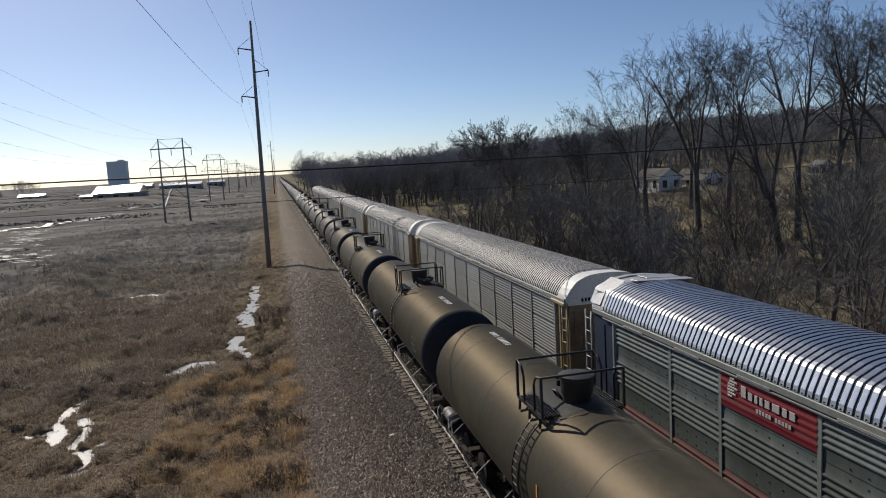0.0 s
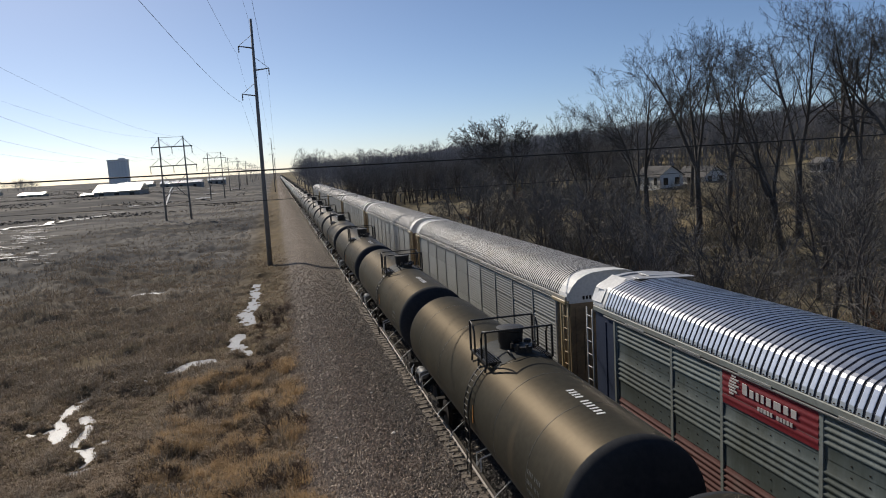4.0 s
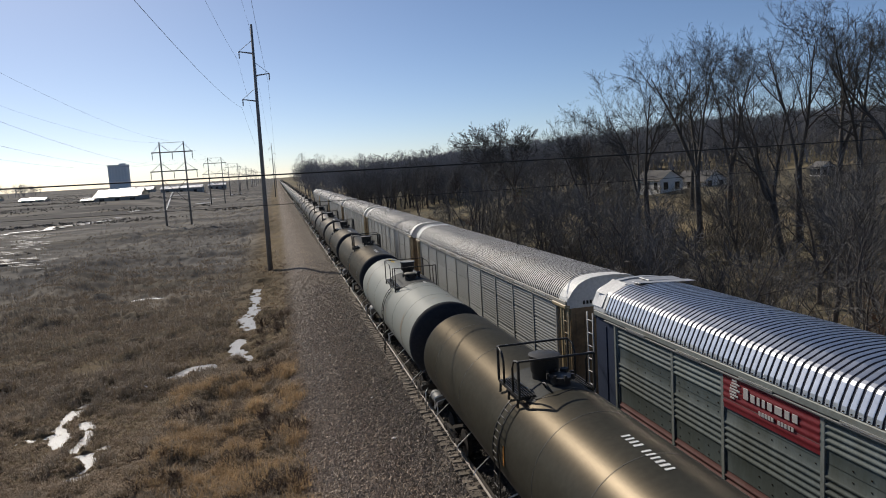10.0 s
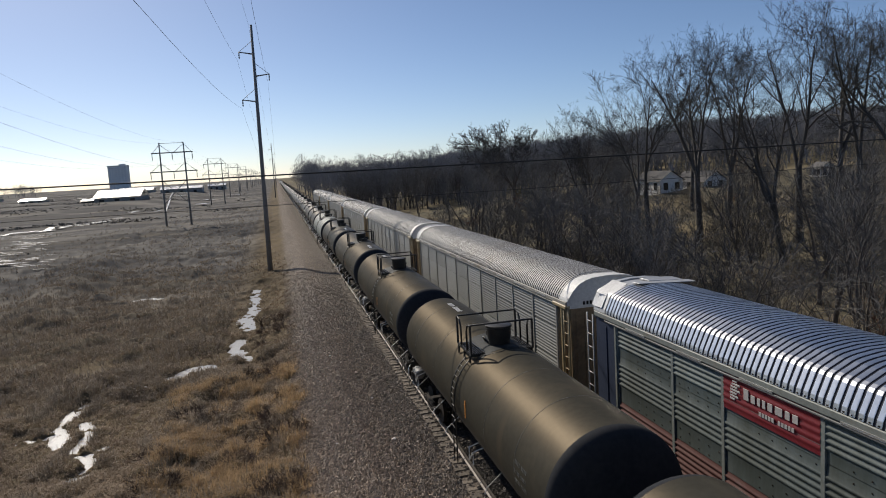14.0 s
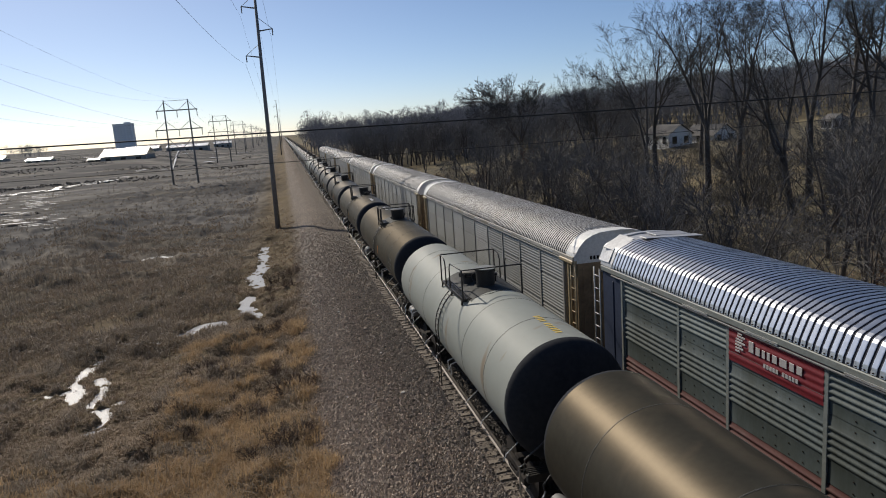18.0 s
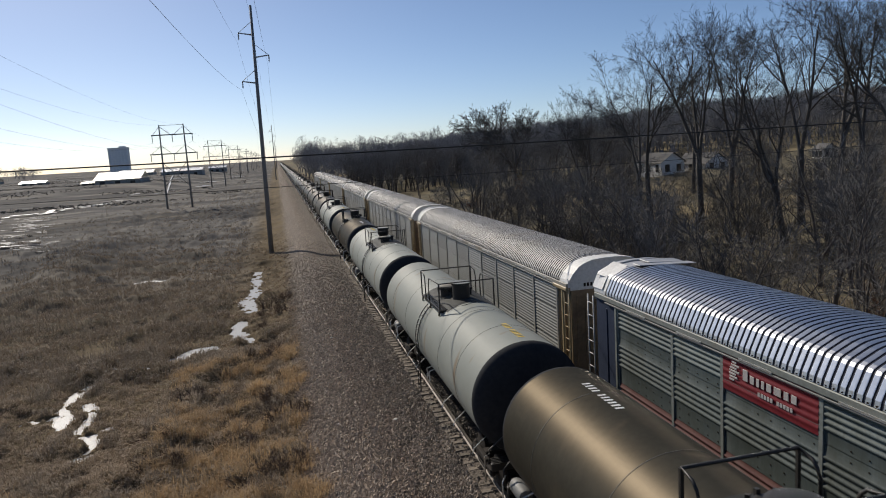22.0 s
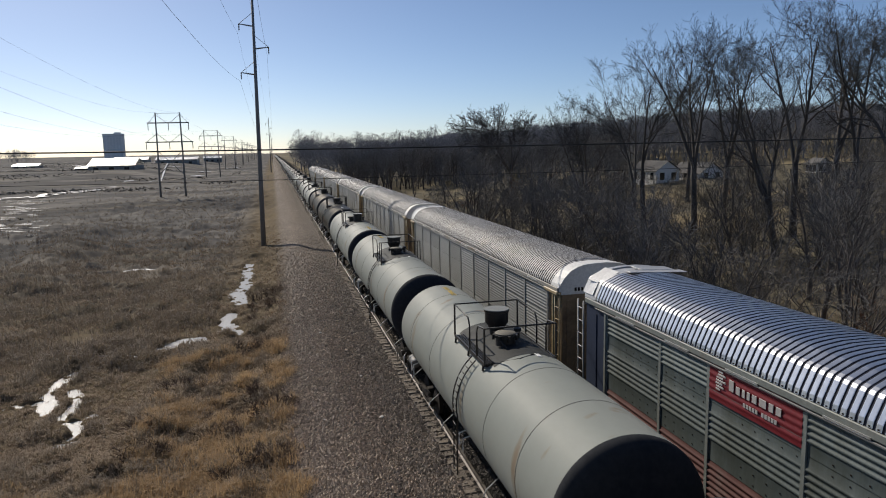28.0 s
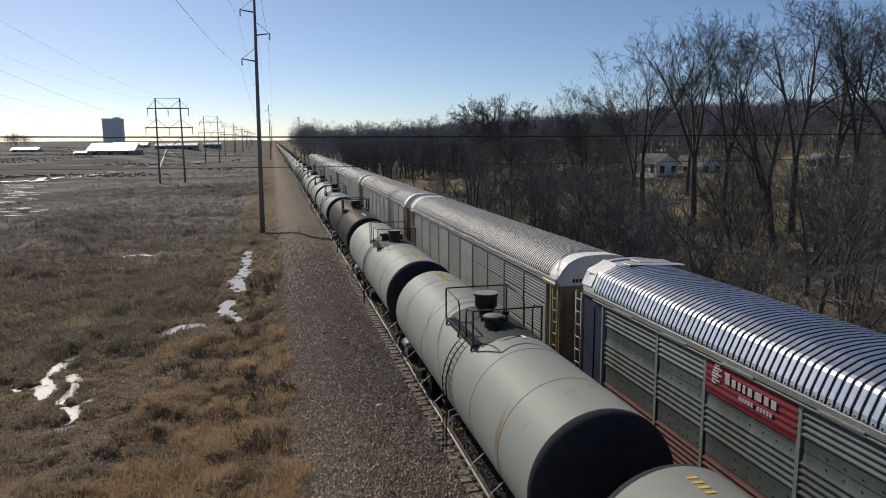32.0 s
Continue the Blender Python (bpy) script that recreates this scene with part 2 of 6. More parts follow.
def ragged(x, y, s, seed=0):
    """Irregular smooth noise about 0, of size 1, with cells s metres wide."""
    x, y = np.asarray(x, float) / s + seed * 17.3, np.asarray(y, float) / s + seed * 5.7
    i, j = np.floor(x).astype(int), np.floor(y).astype(int)
    f, g = x - i, y - j
    f, g = f * f * (3 - 2 * f), g * g * (3 - 2 * g)
    at = lambda a, b: _lattice[a % 256, b % 256]
    return (at(i, j) * (1 - f) + at(i + 1, j) * f) * (1 - g) + (at(i, j + 1) * (1 - f) + at(i + 1, j + 1) * f) * g


def height(x, y):
    """The ground's height: ballast bed, verge, marsh to the left, wooded rise to the right."""
    x, y = np.asarray(x, float), np.asarray(y, float)
    prof = np.interp(x, [-60, -14, -10.5, -8.2, -6.2, -5.6, -4.9, -3.9, -2.6, -1.6, -1.2, 6.4, 7.2, 8.6, 10, 16, 40],
                     [-2.2, -1.9, -1.8, -1.6, -1.05, -0.85, -0.55, -0.36, -0.42, -0.3, -0.2, -0.2, -0.35, -0.95, -1.3, -1.5, -1.2])
    rough = smooth01(-x, 5.6, 8.5) * (0.34 * ragged(x, y, 1.9, 1) + 0.2 * ragged(x, y, 0.8, 21) + 0.22 * wob(x, y, 11, 2) * smooth01(-x, 8, 14))
    rough = rough + smooth01(x, 8.5, 13) * (0.15 * wob(x, y, 4.3, 3) + 0.4 * wob(x, y, 23, 4))
    rough = rough + (np.abs(x - 2) < 9) * 0.02 * wob(x, y, 1.3, 5)
    hill = (0.075 * np.clip(x - 22, 0, 150) + 0.1 * np.clip(x - 150, 0, 150)) * (1 - smooth01(y, 220, 520))
    rough = rough + 1.5 * np.exp(-((x + 30 + (y - 75) * 0.08) / 3.4) ** 2) * smooth01(y, 62, 80) * (1 - smooth01(y, 112, 140)) * (1 + 0.3 * ragged(x, y, 3.5, 31))
    hollow = 4.0 * smooth01(-x, 50, 85) * smooth01(y, 320, 415) - 0.8 * smooth01(-x, 60, 200) * (1 - smooth01(y, 320, 415))
    return prof + rough + hill + hollow


STREAMS = [(0.4, [(-17.6, 41.2), (-18.0, 39.4), (-17.9, 37.2), (-17.4, 35.7)]), (0.24, [(-17.9, 37.0), (-18.5, 36.6), (-19.4, 36.3)]),
           (0.3, [(-16.8, 38.0), (-16.2, 36.6), (-16.4, 34.3), (-15.8, 33.3), (-15.3, 32.6), (-15.2, 31.8), (-15.6, 30.6)]), (0.22, [(-15.9, 33.4), (-15.1, 34.0)]),
           (0.6, [(-9.3, 77), (-9.3, 70), (-9.4, 64)]), (0.75, [(-9.6, 63), (-9.7, 60), (-9.5, 57.2)]), (0.6, [(-9.9, 53.3), (-10.1, 50.6)]), (0.55, [(-10.1, 50.6), (-9.2, 47.6)]),
           (0.42, [(-11.4, 46.8), (-12.7, 46.5), (-13.5, 45.3), (-14.1, 44.7)]), (0.28, [(-14.7, 43.5), (-15.9, 44.2), (-17.2, 44.6)]), (0.3, [(-16.6, 77.2), (-20.9, 78.4), (-21.9, 77.4)])]
WATER_LEVEL = -1.98


def wetness(x, y):
    """1 in the middle of a ditch stream, falling to 0 beside it."""
    near = np.zeros_like(x)
    bend = 0.16 * ragged(x, y, 1.3, 41)
    for half, path in STREAMS:
        for (xa, ya), (xb, yb) in zip(path, path[1:]):
            dx, dy = xb - xa, (yb - ya) * 0.62
            px, py = x + bend - xa, (y - ya) * 0.62
            f = np.clip((px * dx + py * dy) / (dx * dx + dy * dy), 0, 1)
            d = np.hypot(px - f * dx, py - f * dy) / half
            near = np.maximum(near, np.exp(-d * d * 1.2))
    return near


def ground_height(x, y):
    x, y = np.asarray(x, float), np.asarray(y, float)
    h = height(x, y)
    low = (x > -34) & (x < -8) & (y > 6) & (y < 85)
    if not low.any():
        return h
    near = wetness(x, y)
    jag = 0.16 * ragged(x, y, 0.8, 7) + 0.17 * ragged(x, y, 0.34, 8) + 0.13 * ragged(x, y, 0.17, 9)
    pull = np.clip(near * 1.6, 0, 1)
    h = np.where(low, np.maximum(h, WATER_LEVEL + 0.06), h)
    return np.where(near > 0.02, h * (1 - pull) + pull * (WATER_LEVEL - 0.15 * near + jag), h)


def mat_ground():
    m = bpy.data.materials.new("ballast_and_dry_grass")
    m.use_nodes = True
    nt = m.node_tree
    N, L = nt.nodes, nt.links
    p = N["Principled BSDF"]
    p.inputs["Specular IOR Level"].default_value = 0.04
    pos = N.new("ShaderNodeNewGeometry").outputs["Position"]

    def tex(kind, sc, det=4.0, vec=pos):
        t = N.new(kind)
        t.inputs["Scale"].default_value = sc
        if kind == "ShaderNodeTexNoise":
            t.inputs["Detail"].default_value = det
            t.inputs["Roughness"].default_value = 0.65
        L.new(vec, t.inputs["Vector"])
        return t

    def ramp(f, *stops):
        r = N.new("ShaderNodeValToRGB")
        e = r.color_ramp.elements
        while len(e) < len(stops):
            e.new(0.5)
        for el, (q, c) in zip(e, stops):
            el.position, el.color = q, (*c, 1)
        L.new(f, r.inputs[0])
        return r.outputs[0]

    def mth(op, a, b=None, c=None):
        x = N.new("ShaderNodeMath")
        x.operation = op
        for s, v in zip(x.inputs, (a, b, c)):
            if v is None:
                continue
            if isinstance(v, (int, float)):
                s.default_value = v
            else:
                L.new(v, s)
        return x.outputs[0]

    def mix(f, a, b, kind='MIX'):
        x = N.new("ShaderNodeMix")
        x.data_type, x.blend_type = 'RGBA', kind
        for s, v in ((x.inputs[0], f), (x.inputs[6], a), (x.inputs[7], b)):
            if isinstance(v, (int, float)):
                s.default_value = v
            elif isinstance(v, tuple):
                s.default_value = (*v, 1)
            else:
                L.new(v, s)
        return x.outputs[2]

    stone = tex("ShaderNodeTexVoronoi", 21.0)
    stone2 = tex("ShaderNodeTexVoronoi", 9.0)
    sep0 = N.new("ShaderNodeSeparateColor")
    L.new(stone.outputs["Color"], sep0.inputs[0])
    gravel = ramp(sep0.outputs[0], (0.0, (0.075, 0.065, 0.055)), (0.35, (0.15, 0.127, 0.106)), (0.7, (0.25, 0.212, 0.176)), (1.0, (0.46, 0.395, 0.335)))
    dirty = tex("ShaderNodeTexNoise", 0.35, 5.0).outputs["Fac"]
    near_rail = N.new("ShaderNodeMapRange")
    near_rail.inputs[1].default_value, near_rail.inputs[2].default_value = -3.6, -2.2
    sepg = N.new("ShaderNodeSeparateXYZ")
    L.new(pos, sepg.inputs[0])
    L.new(mth('ADD', sepg.outputs[0], mth('MULTIPLY', mth('SUBTRACT', dirty, 0.5), 2.0)), near_rail.inputs[0])
    gravel = mix(mth('MULTIPLY', near_rail.outputs[0], 0.45), gravel, (0.07, 0.066, 0.06))
    gravel = mix(mth('MULTIPLY', ramp(dirty, (0.4, (0, 0, 0)), (0.65, (1, 1, 1))), 0.5), gravel, (0.13, 0.11, 0.094))
    sep = N.new("ShaderNodeSeparateXYZ")
    L.new(pos, sep.inputs[0])
    x = sep.outputs[0]
    g1 = tex("ShaderNodeTexNoise", 0.13, 5.0).outputs["Fac"]
    g2 = tex("ShaderNodeTexNoise", 1.6, 5.0).outputs["Fac"]
    g3 = tex("ShaderNodeTexNoise", 9.0, 3.0).outputs["Fac"]
    grass = ramp(g1, (0.32, (0.1, 0.078, 0.054)), (0.48, (0.15, 0.118, 0.078)), (0.6, (0.23, 0.175, 0.1)), (0.75, (0.14, 0.128, 0.07)))
    grass = mix(0.6, grass, ramp(g2, (0.3, (0.05, 0.038, 0.026)), (0.5, (0.12, 0.09, 0.055)), (0.7, (0.24, 0.18, 0.1))))
    g0 = tex("ShaderNodeTexNoise", 0.022, 4.0).outputs["Fac"]
    grass = mix(mth('MULTIPLY', ramp(g0, (0.42, (0, 0, 0)), (0.58, (1, 1, 1))), 0.55), grass, (0.045, 0.037, 0.026))
    grass = mix(0.35, grass, ramp(g3, (0.3, (0.03, 0.024, 0.016)), (0.7, (0.26, 0.2, 0.12))))
    # marsh turns greyer with distance to the left: haze put into its colour
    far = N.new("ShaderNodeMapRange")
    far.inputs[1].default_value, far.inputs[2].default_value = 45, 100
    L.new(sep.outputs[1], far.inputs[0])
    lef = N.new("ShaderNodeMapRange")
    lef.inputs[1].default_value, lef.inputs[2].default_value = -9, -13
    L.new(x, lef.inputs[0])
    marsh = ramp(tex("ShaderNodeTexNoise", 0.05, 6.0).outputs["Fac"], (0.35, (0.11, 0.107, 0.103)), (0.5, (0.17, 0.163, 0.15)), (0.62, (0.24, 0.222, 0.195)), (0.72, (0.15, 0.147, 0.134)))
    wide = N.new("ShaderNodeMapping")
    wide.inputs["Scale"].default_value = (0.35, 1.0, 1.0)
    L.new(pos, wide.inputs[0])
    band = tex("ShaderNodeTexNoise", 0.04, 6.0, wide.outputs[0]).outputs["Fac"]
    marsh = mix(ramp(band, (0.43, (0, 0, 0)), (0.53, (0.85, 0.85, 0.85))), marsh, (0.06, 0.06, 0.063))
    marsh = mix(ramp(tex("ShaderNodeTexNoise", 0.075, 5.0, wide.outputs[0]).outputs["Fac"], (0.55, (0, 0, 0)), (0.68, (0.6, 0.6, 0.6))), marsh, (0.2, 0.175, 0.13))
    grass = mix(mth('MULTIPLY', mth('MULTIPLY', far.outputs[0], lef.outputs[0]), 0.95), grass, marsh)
    rgt = N.new("ShaderNodeMapRange")
    rgt.inputs[1].default_value, rgt.inputs[2].default_value = 8.8, 11
    L.new(x, rgt.inputs[0])
    litter = ramp(g2, (0.35, (0.085, 0.076, 0.06)), (0.5, (0.14, 0.124, 0.088)), (0.7, (0.22, 0.19, 0.125)))
    litter = mix(ramp(tex("ShaderNodeTexNoise", 0.03, 3.0).outputs["Fac"], (0.5, (0, 0, 0)), (0.62, (0.75, 0.75, 0.75))), litter, (0.3, 0.24, 0.14))
    grass = mix(rgt.outputs[0], grass, litter)
    edge = mth('ADD', x, mth('MULTIPLY', mth('SUBTRACT', g2, 0.5), 2.6))
    left = N.new("ShaderNodeMapRange")
    left.inputs[1].default_value, left.inputs[2].default_value = -6.5, -5.5
    L.new(edge, left.inputs[0])
    right = N.new("ShaderNodeMapRange")
    right.inputs[1].default_value, right.inputs[2].default_value = 8.9, 8.2
    L.new(edge, right.inputs[0])
    fac = mth('MULTIPLY', left.outputs[0], right.outputs[0])
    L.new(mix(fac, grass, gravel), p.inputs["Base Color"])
    p.inputs["Roughness"].default_value = 0.9
    bump = N.new("ShaderNodeBump")
    bump.inputs["Strength"].default_value, bump.inputs["Distance"].default_value = 0.45, 0.05
    hgt = mth('ADD', mth('MULTIPLY', mth('ADD', stone.outputs["Distance"], mth('MULTIPLY', stone2.outputs["Distance"], 0.6)), mth('MULTIPLY', fac, -1.0)),
              mth('MULTIPLY', mth('ADD', g2, g3), mth('SUBTRACT', 1.0, fac)))
    L.new(hgt, bump.inputs["Height"])
    L.new(bump.outputs[0], p.inputs["Normal"])
    return m


M_GROUND = mat_ground()


def mat_water():
    m = bpy.data.materials.new("still_ditch_water")
    m.use_nodes = True
    N, L = m.node_tree.nodes, m.node_tree.links
    p = N["Principled BSDF"]
    p.inputs["Base Color"].default_value = (0.3, 0.31, 0.325, 1)
    p.inputs["Roughness"].default_value = 0.4
    p.inputs["IOR"].default_value = 1.33
    b = N.new("ShaderNodeBump")
    b.inputs["Strength"].default_value, b.inputs["Distance"].default_value = 1.0, 0.035
    t = N.new("ShaderNodeTexNoise")
    t.inputs["Scale"].default_value = 11.0
    L.new(N.new("ShaderNodeNewGeometry").outputs["Position"], t.inputs["Vector"])
    L.new(t.outputs["Fac"], b.inputs["Height"])
    L.new(b.outputs[0], p.inputs["Normal"])
    return m


M_WATER = mat_water()


def build_ground():
    def line(*spans):
        out = []
        for a, b, n in spans:
            out += list(np.linspace(a, b, n, endpoint=False))
        return np.array(out)
    xs = np.concatenate([-np.geomspace(45, 4600, 34)[::-1], line((-45, -22.5, 45), (-22.5, -8.5, 140), (-8.5, -4, 24), (-4, 10, 40), (10, 45, 40)), np.geomspace(45, 4600, 40)])
    ys = np.concatenate([-np.geomspace(8, 4600, 16)[::-1], line((-8, 14, 22), (14, 29, 70), (29, 47, 170), (47, 84, 190), (84, 200, 140)), np.geomspace(200, 4700, 60)])
    X, Y = np.meshgrid(xs, ys)
    Z = ground_height(X, Y)
    V = np.stack([X, Y, Z], -1).reshape(-1, 3)
    ny, nx = X.shape
    i = np.arange(ny * nx).reshape(ny, nx)
    F = np.stack([i[:-1, :-1], i[:-1, 1:], i[1:, 1:], i[1:, :-1]], -1).reshape(-1, 4)
    ob = raw("ground", V, F, M_GROUND, smooth=True)
    tagged(ob, "grey ballast bed between brown dry marsh grass and woodland floor", "ground", kind="structure")
    # sheet of ditch water that shows where the ground dips below it
    w = raw("water", [(-24, 28, WATER_LEVEL), (-8.4, 28, WATER_LEVEL), (-8.4, 84, WATER_LEVEL), (-24, 84, WATER_LEVEL)], [(0, 1, 2, 3)], M_WATER)
    tagged(w, "pale puddles along the marshy ditch", "water", kind="structure")
    rnd = random.Random(4)
    vs, fs = [], []

    def streak(cx, cy, lx, ly, lift=0.10):
        b = len(vs)
        m = 14
        ph = [rnd.uniform(0.45, 1.2) for _ in range(m)]
        for k in range(m):
            a = 2 * math.pi * k / m
            px, py = cx + math.cos(a) * lx * ph[k], cy + math.sin(a) * ly * ph[k]
            vs.append((px, py, float(ground_height(np.array(cx), np.array(cy))) + lift))
        fs.append(tuple(range(b, b + m)))
    for _ in range(80):
        y = rnd.uniform(118, 215)
        streak(-6.4 - y * rnd.uniform(0.285, 0.41), y, rnd.uniform(0.5, 3.6), rnd.uniform(0.12, 0.5), 0.4)
    for k in range(17):
        f = k / 16
        streak(-64 - 12 * min(1, f * 2) - 16 * max(0, f * 2 - 1) + rnd.uniform(-1, 1), 278 - 42 * min(1, f * 2) - 17 * max(0, f * 2 - 1), rnd.uniform(1.5, 2.6), rnd.uniform(1.0, 2.6), 0.4)

    def ribbon(path, half):
        pts = []
        for (xa, ya), (xb, yb) in zip(path, path[1:]):
            for k in range(14):
                f = k / 14
                pts.append((xa + (xb - xa) * f, ya + (yb - ya) * f))
        b = len(vs)
        for i, (px, py) in enumerate(pts):
            w = half * rnd.uniform(0.6, 1.3)
            h = float(ground_height(np.array(px), np.array(py))) + 0.3
            vs.extend([(px - w, py, h), (px + w, py, h)])
            if i:
                fs.append((b + 2 * i - 2, b + 2 * i - 1, b + 2 * i + 1, b + 2 * i))
    ribbon([(-53, 316), (-63, 400), (-93, 643)], 0.4)
    ribbon([(-62, 280), (-76, 237), (-93, 219), (-120, 205)], 1.1)
    for _ in range(14):
        y = rnd.uniform(330, 700)
        streak(-rnd.uniform(0.06, 0.26) * y, y, rnd.uniform(2, 9), rnd.uniform(3, 8), 0.5)
    w2 = raw("marsh_water", vs, fs, M_WATER)
    tagged(w2, "glinting open water and streams in the far marsh", "water", kind="structure")


build_ground()


# ---- tank cars ----
TANK_R, TANK_Z, TANK_HALF = 1.575, 2.91, 7.82


def ring_pts(r, a0, a1, n, y, cz=TANK_Z):
    """Points round the tank; angle 0 is the top, negative to the left."""
    return [(math.sin(radians(a0 + (a1 - a0) * k / n)) * r, y, cz + math.cos(radians(a0 + (a1 - a0) * k / n)) * r) for k in range(n + 1)]


def truck(parent, y, full=True):
    """A four-wheel truck under the car."""
    t = new("truck")
    t.parent = parent
    t.location = (0, y, 0)
    for sx in (-1, 1):
        bm = bmesh.new()
        x = sx * 1.0
        add_box(bm, (x, 0, 0.62), (0.14, 1.15, 0.2), 0.03)
        add_box(bm, (x, 0, 0.36), (0.13, 0.7, 0.14), 0.03)
        for sy in (-1, 1):
            add_box(bm, (x, sy * 0.86, 0.5), (0.17, 0.42, 0.26), 0.05)
            add_box(bm, (x, sy * 0.5, 0.5), (0.12, 0.5, 0.14), 0.02, Matrix.Rotation(sy * 0.6, 4, 'X'))
        part("side_frame", bm, M_TRUCK, t)
        if not full:
            continue
        bm = bmesh.new()
        for dy in (-0.14, 0.0, 0.14):
            add_tube(bm, [(x, dy, 0.42), (x, dy, 0.6)], 0.06, 8)
        part("spring", bm, M_TRUCK, t)
    for sy in (-1, 1) if full else ():
        lathe("axle", [(0.08, -0.95), (0.08, 0.95)], M_TRUCK, t, n=8, axis="x", at=(0, sy * 0.87, 0.46))
        for sx in (-1, 1):
            lathe("wheel", [(0.1, -0.07), (0.44, -0.06), (0.49, -0.05), (0.48, -0.02), (0.455, 0.0), (0.455, 0.09), (0.38, 0.09), (0.34, 0.04), (0.14, 0.03), (0.13, 0.09)][::sx],
                  M_TRUCK, t, n=20, axis="x", at=(sx * 0.74, sy * 0.87, 0.46))
    box("bolster", (0, 0, 0.66), (1.9, 0.36, 0.22), M_TRUCK, t, bevel=0.03)
    return t


def coupler(parent, sy):
    bm = bmesh.new()
    add_box(bm, (0, sy * 8.75, 0.86), (0.16, 0.5, 0.2), 0.02)
    add_box(bm, (0.04, sy * 9.03, 0.86), (0.3, 0.18, 0.28), 0.05)
    part("coupler", bm, M_TRUCK, parent)


def lettering(parent, material, seed, side_y, angle, chars, h=0.2, rows=1, w=0.1, step=0.165):
    """Car marks on the shell, as plain bars of their size and colour."""
    rnd = random.Random(seed)
    bm = bmesh.new()
    for row in range(rows):
        y = side_y
        ang = angle - row * 8
        for k in range(chars):
            if k == 4:
                y -= step * 0.8
            a = radians(ang)
            r = TANK_R + 0.006
            turn = Matrix.Rotation(a, 4, 'Y')
            c = Vector((math.sin(a) * r, y, TANK_Z + math.cos(a) * r))
            add_box(bm, c, (h * rnd.uniform(0.92, 1.0), w * rnd.uniform(0.6, 0.8), 0.006), 0, turn)
            y -= step
    ob = part("car_mark", bm, material, parent, "row of painted marks on the shell")
    ob["kind"] = "stuff"
    return ob


def make_tank_car(name, paint, trim, marks, seed, wide=False, near=True, flip=False):
    car = new(name)
    # shell with dished heads
    prof = [(0.02, -TANK_HALF - 0.5)]
    for rr in (0.3, 0.55, 0.72, 0.84, 0.92, 0.96, 0.985, 0.996, 1.0):
        prof.append((TANK_R * rr, -TANK_HALF - 0.5 * (0.35 * math.sqrt(max(0, 1 - rr ** 14.0)) + 0.65 * math.sqrt(max(0, 1 - rr * rr)))))
    prof.append((TANK_R, -TANK_HALF + 0.02))
    n_mid = 6
    prof += [(TANK_R, -TANK_HALF + 2 * TANK_HALF * k / n_mid) for k in range(1, n_mid)]
    prof += [(r, -h) for r, h in prof[10::-1]]
    shell = lathe("tank_shell", prof, paint, car, n=64 if near else 40, axis="y", at=(0, 0, TANK_Z))
    # dark heads: own colour on black cars, shade put into grey ones
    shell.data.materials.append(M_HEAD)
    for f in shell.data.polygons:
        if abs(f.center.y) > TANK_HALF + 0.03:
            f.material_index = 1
    # seams
    for y in ((-5.9, -3.5, 2.7, 5.9) if near else ()):
        bm = bmesh.new()
        add_ring(bm, TANK_R + 0.005, 0.016, y)
        part("seam", bm, M_SEAM, car, smooth=True)
    # fittings platform on top
    cx = -0.12
    l0, l1 = (-2.05, 1.1) if wide else ((-0.85, 0.72) if flip else (-1.6, 0.0))
    hw = 1.02 if wide else 0.98
    deck_z = 4.23 if wide else 4.34
    walk_w = 0.27 if wide else 0.4
    fz = TANK_Z + TANK_R
    bm = bmesh.new()
    n = 12
    rows = [[bm.verts.new(q) for q in ring_pts(TANK_R + 0.006, -34, 30, n, y)] for y in (l0 - 0.2, l1 + 0.3)]
    for k in range(n):
        bm.faces.new((rows[0][k], rows[0][k + 1], rows[1][k + 1], rows[1][k]))
    part("top_coating", bm, M_COAT, car, "dark rough coating round the fittings", smooth=True)
    for sx in (-1, 1):
        x0, x1 = hw - walk_w, hw
        grate = new("walkway")
        grate.parent = car
        bm = bmesh.new()
        for k in range(7):
            add_box(bm, (cx + sx * (x0 + (x1 - x0) * k / 6), (l0 + l1) / 2, deck_z), (0.016, l1 - l0, 0.05))
        nb = int((l1 - l0) / 0.11)
        for k in range(nb):
            add_box(bm, (cx + sx * (x0 + x1) / 2, l0 + (l1 - l0) * (k + 0.5) / nb, deck_z), (x1 - x0, 0.012, 0.045))
        part("grating", bm, M_BLACK, grate, "open black steel grating")
        for x in (x0, x1):
            box("edge_angle", (cx + sx * x, (l0 + l1) / 2, deck_z), (0.03, l1 - l0, 0.085), M_BLACK, grate)
        for y in (l0 + 0.12, (l0 + l1) / 2, l1 - 0.12):
            bm = bmesh.new()
            zt = TANK_Z + math.sqrt(max(0.1, TANK_R ** 2 - (hw - 0.05) ** 2))
            add_tube(bm, [(cx + sx * hw, y, deck_z - 0.04), (cx + sx * (hw + 0.02), y, zt - 0.12)], 0.035, 5)
            add_box(bm, (cx + sx * (hw - walk_w / 2), y, deck_z - 0.06), (walk_w + 0.05, 0.06, 0.06))
            part("bracket", bm, M_BLACK, grate)
    top = deck_z + (0.99 if wide else 0.9)
    rr = 0.024 if wide else 0.03
    for x, y in ((-hw, l0), (-hw, l1), (hw, l0), (hw, l1)):
        box("rail_post", (cx + x, y, (top + deck_z) / 2), (rr * 1.9, rr * 1.9, top - deck_z), M_BLACK, car)
    spans = ((0.72, 1.8) if flip else (1.7, 0.72)) if wide else (0.45, 0.45)
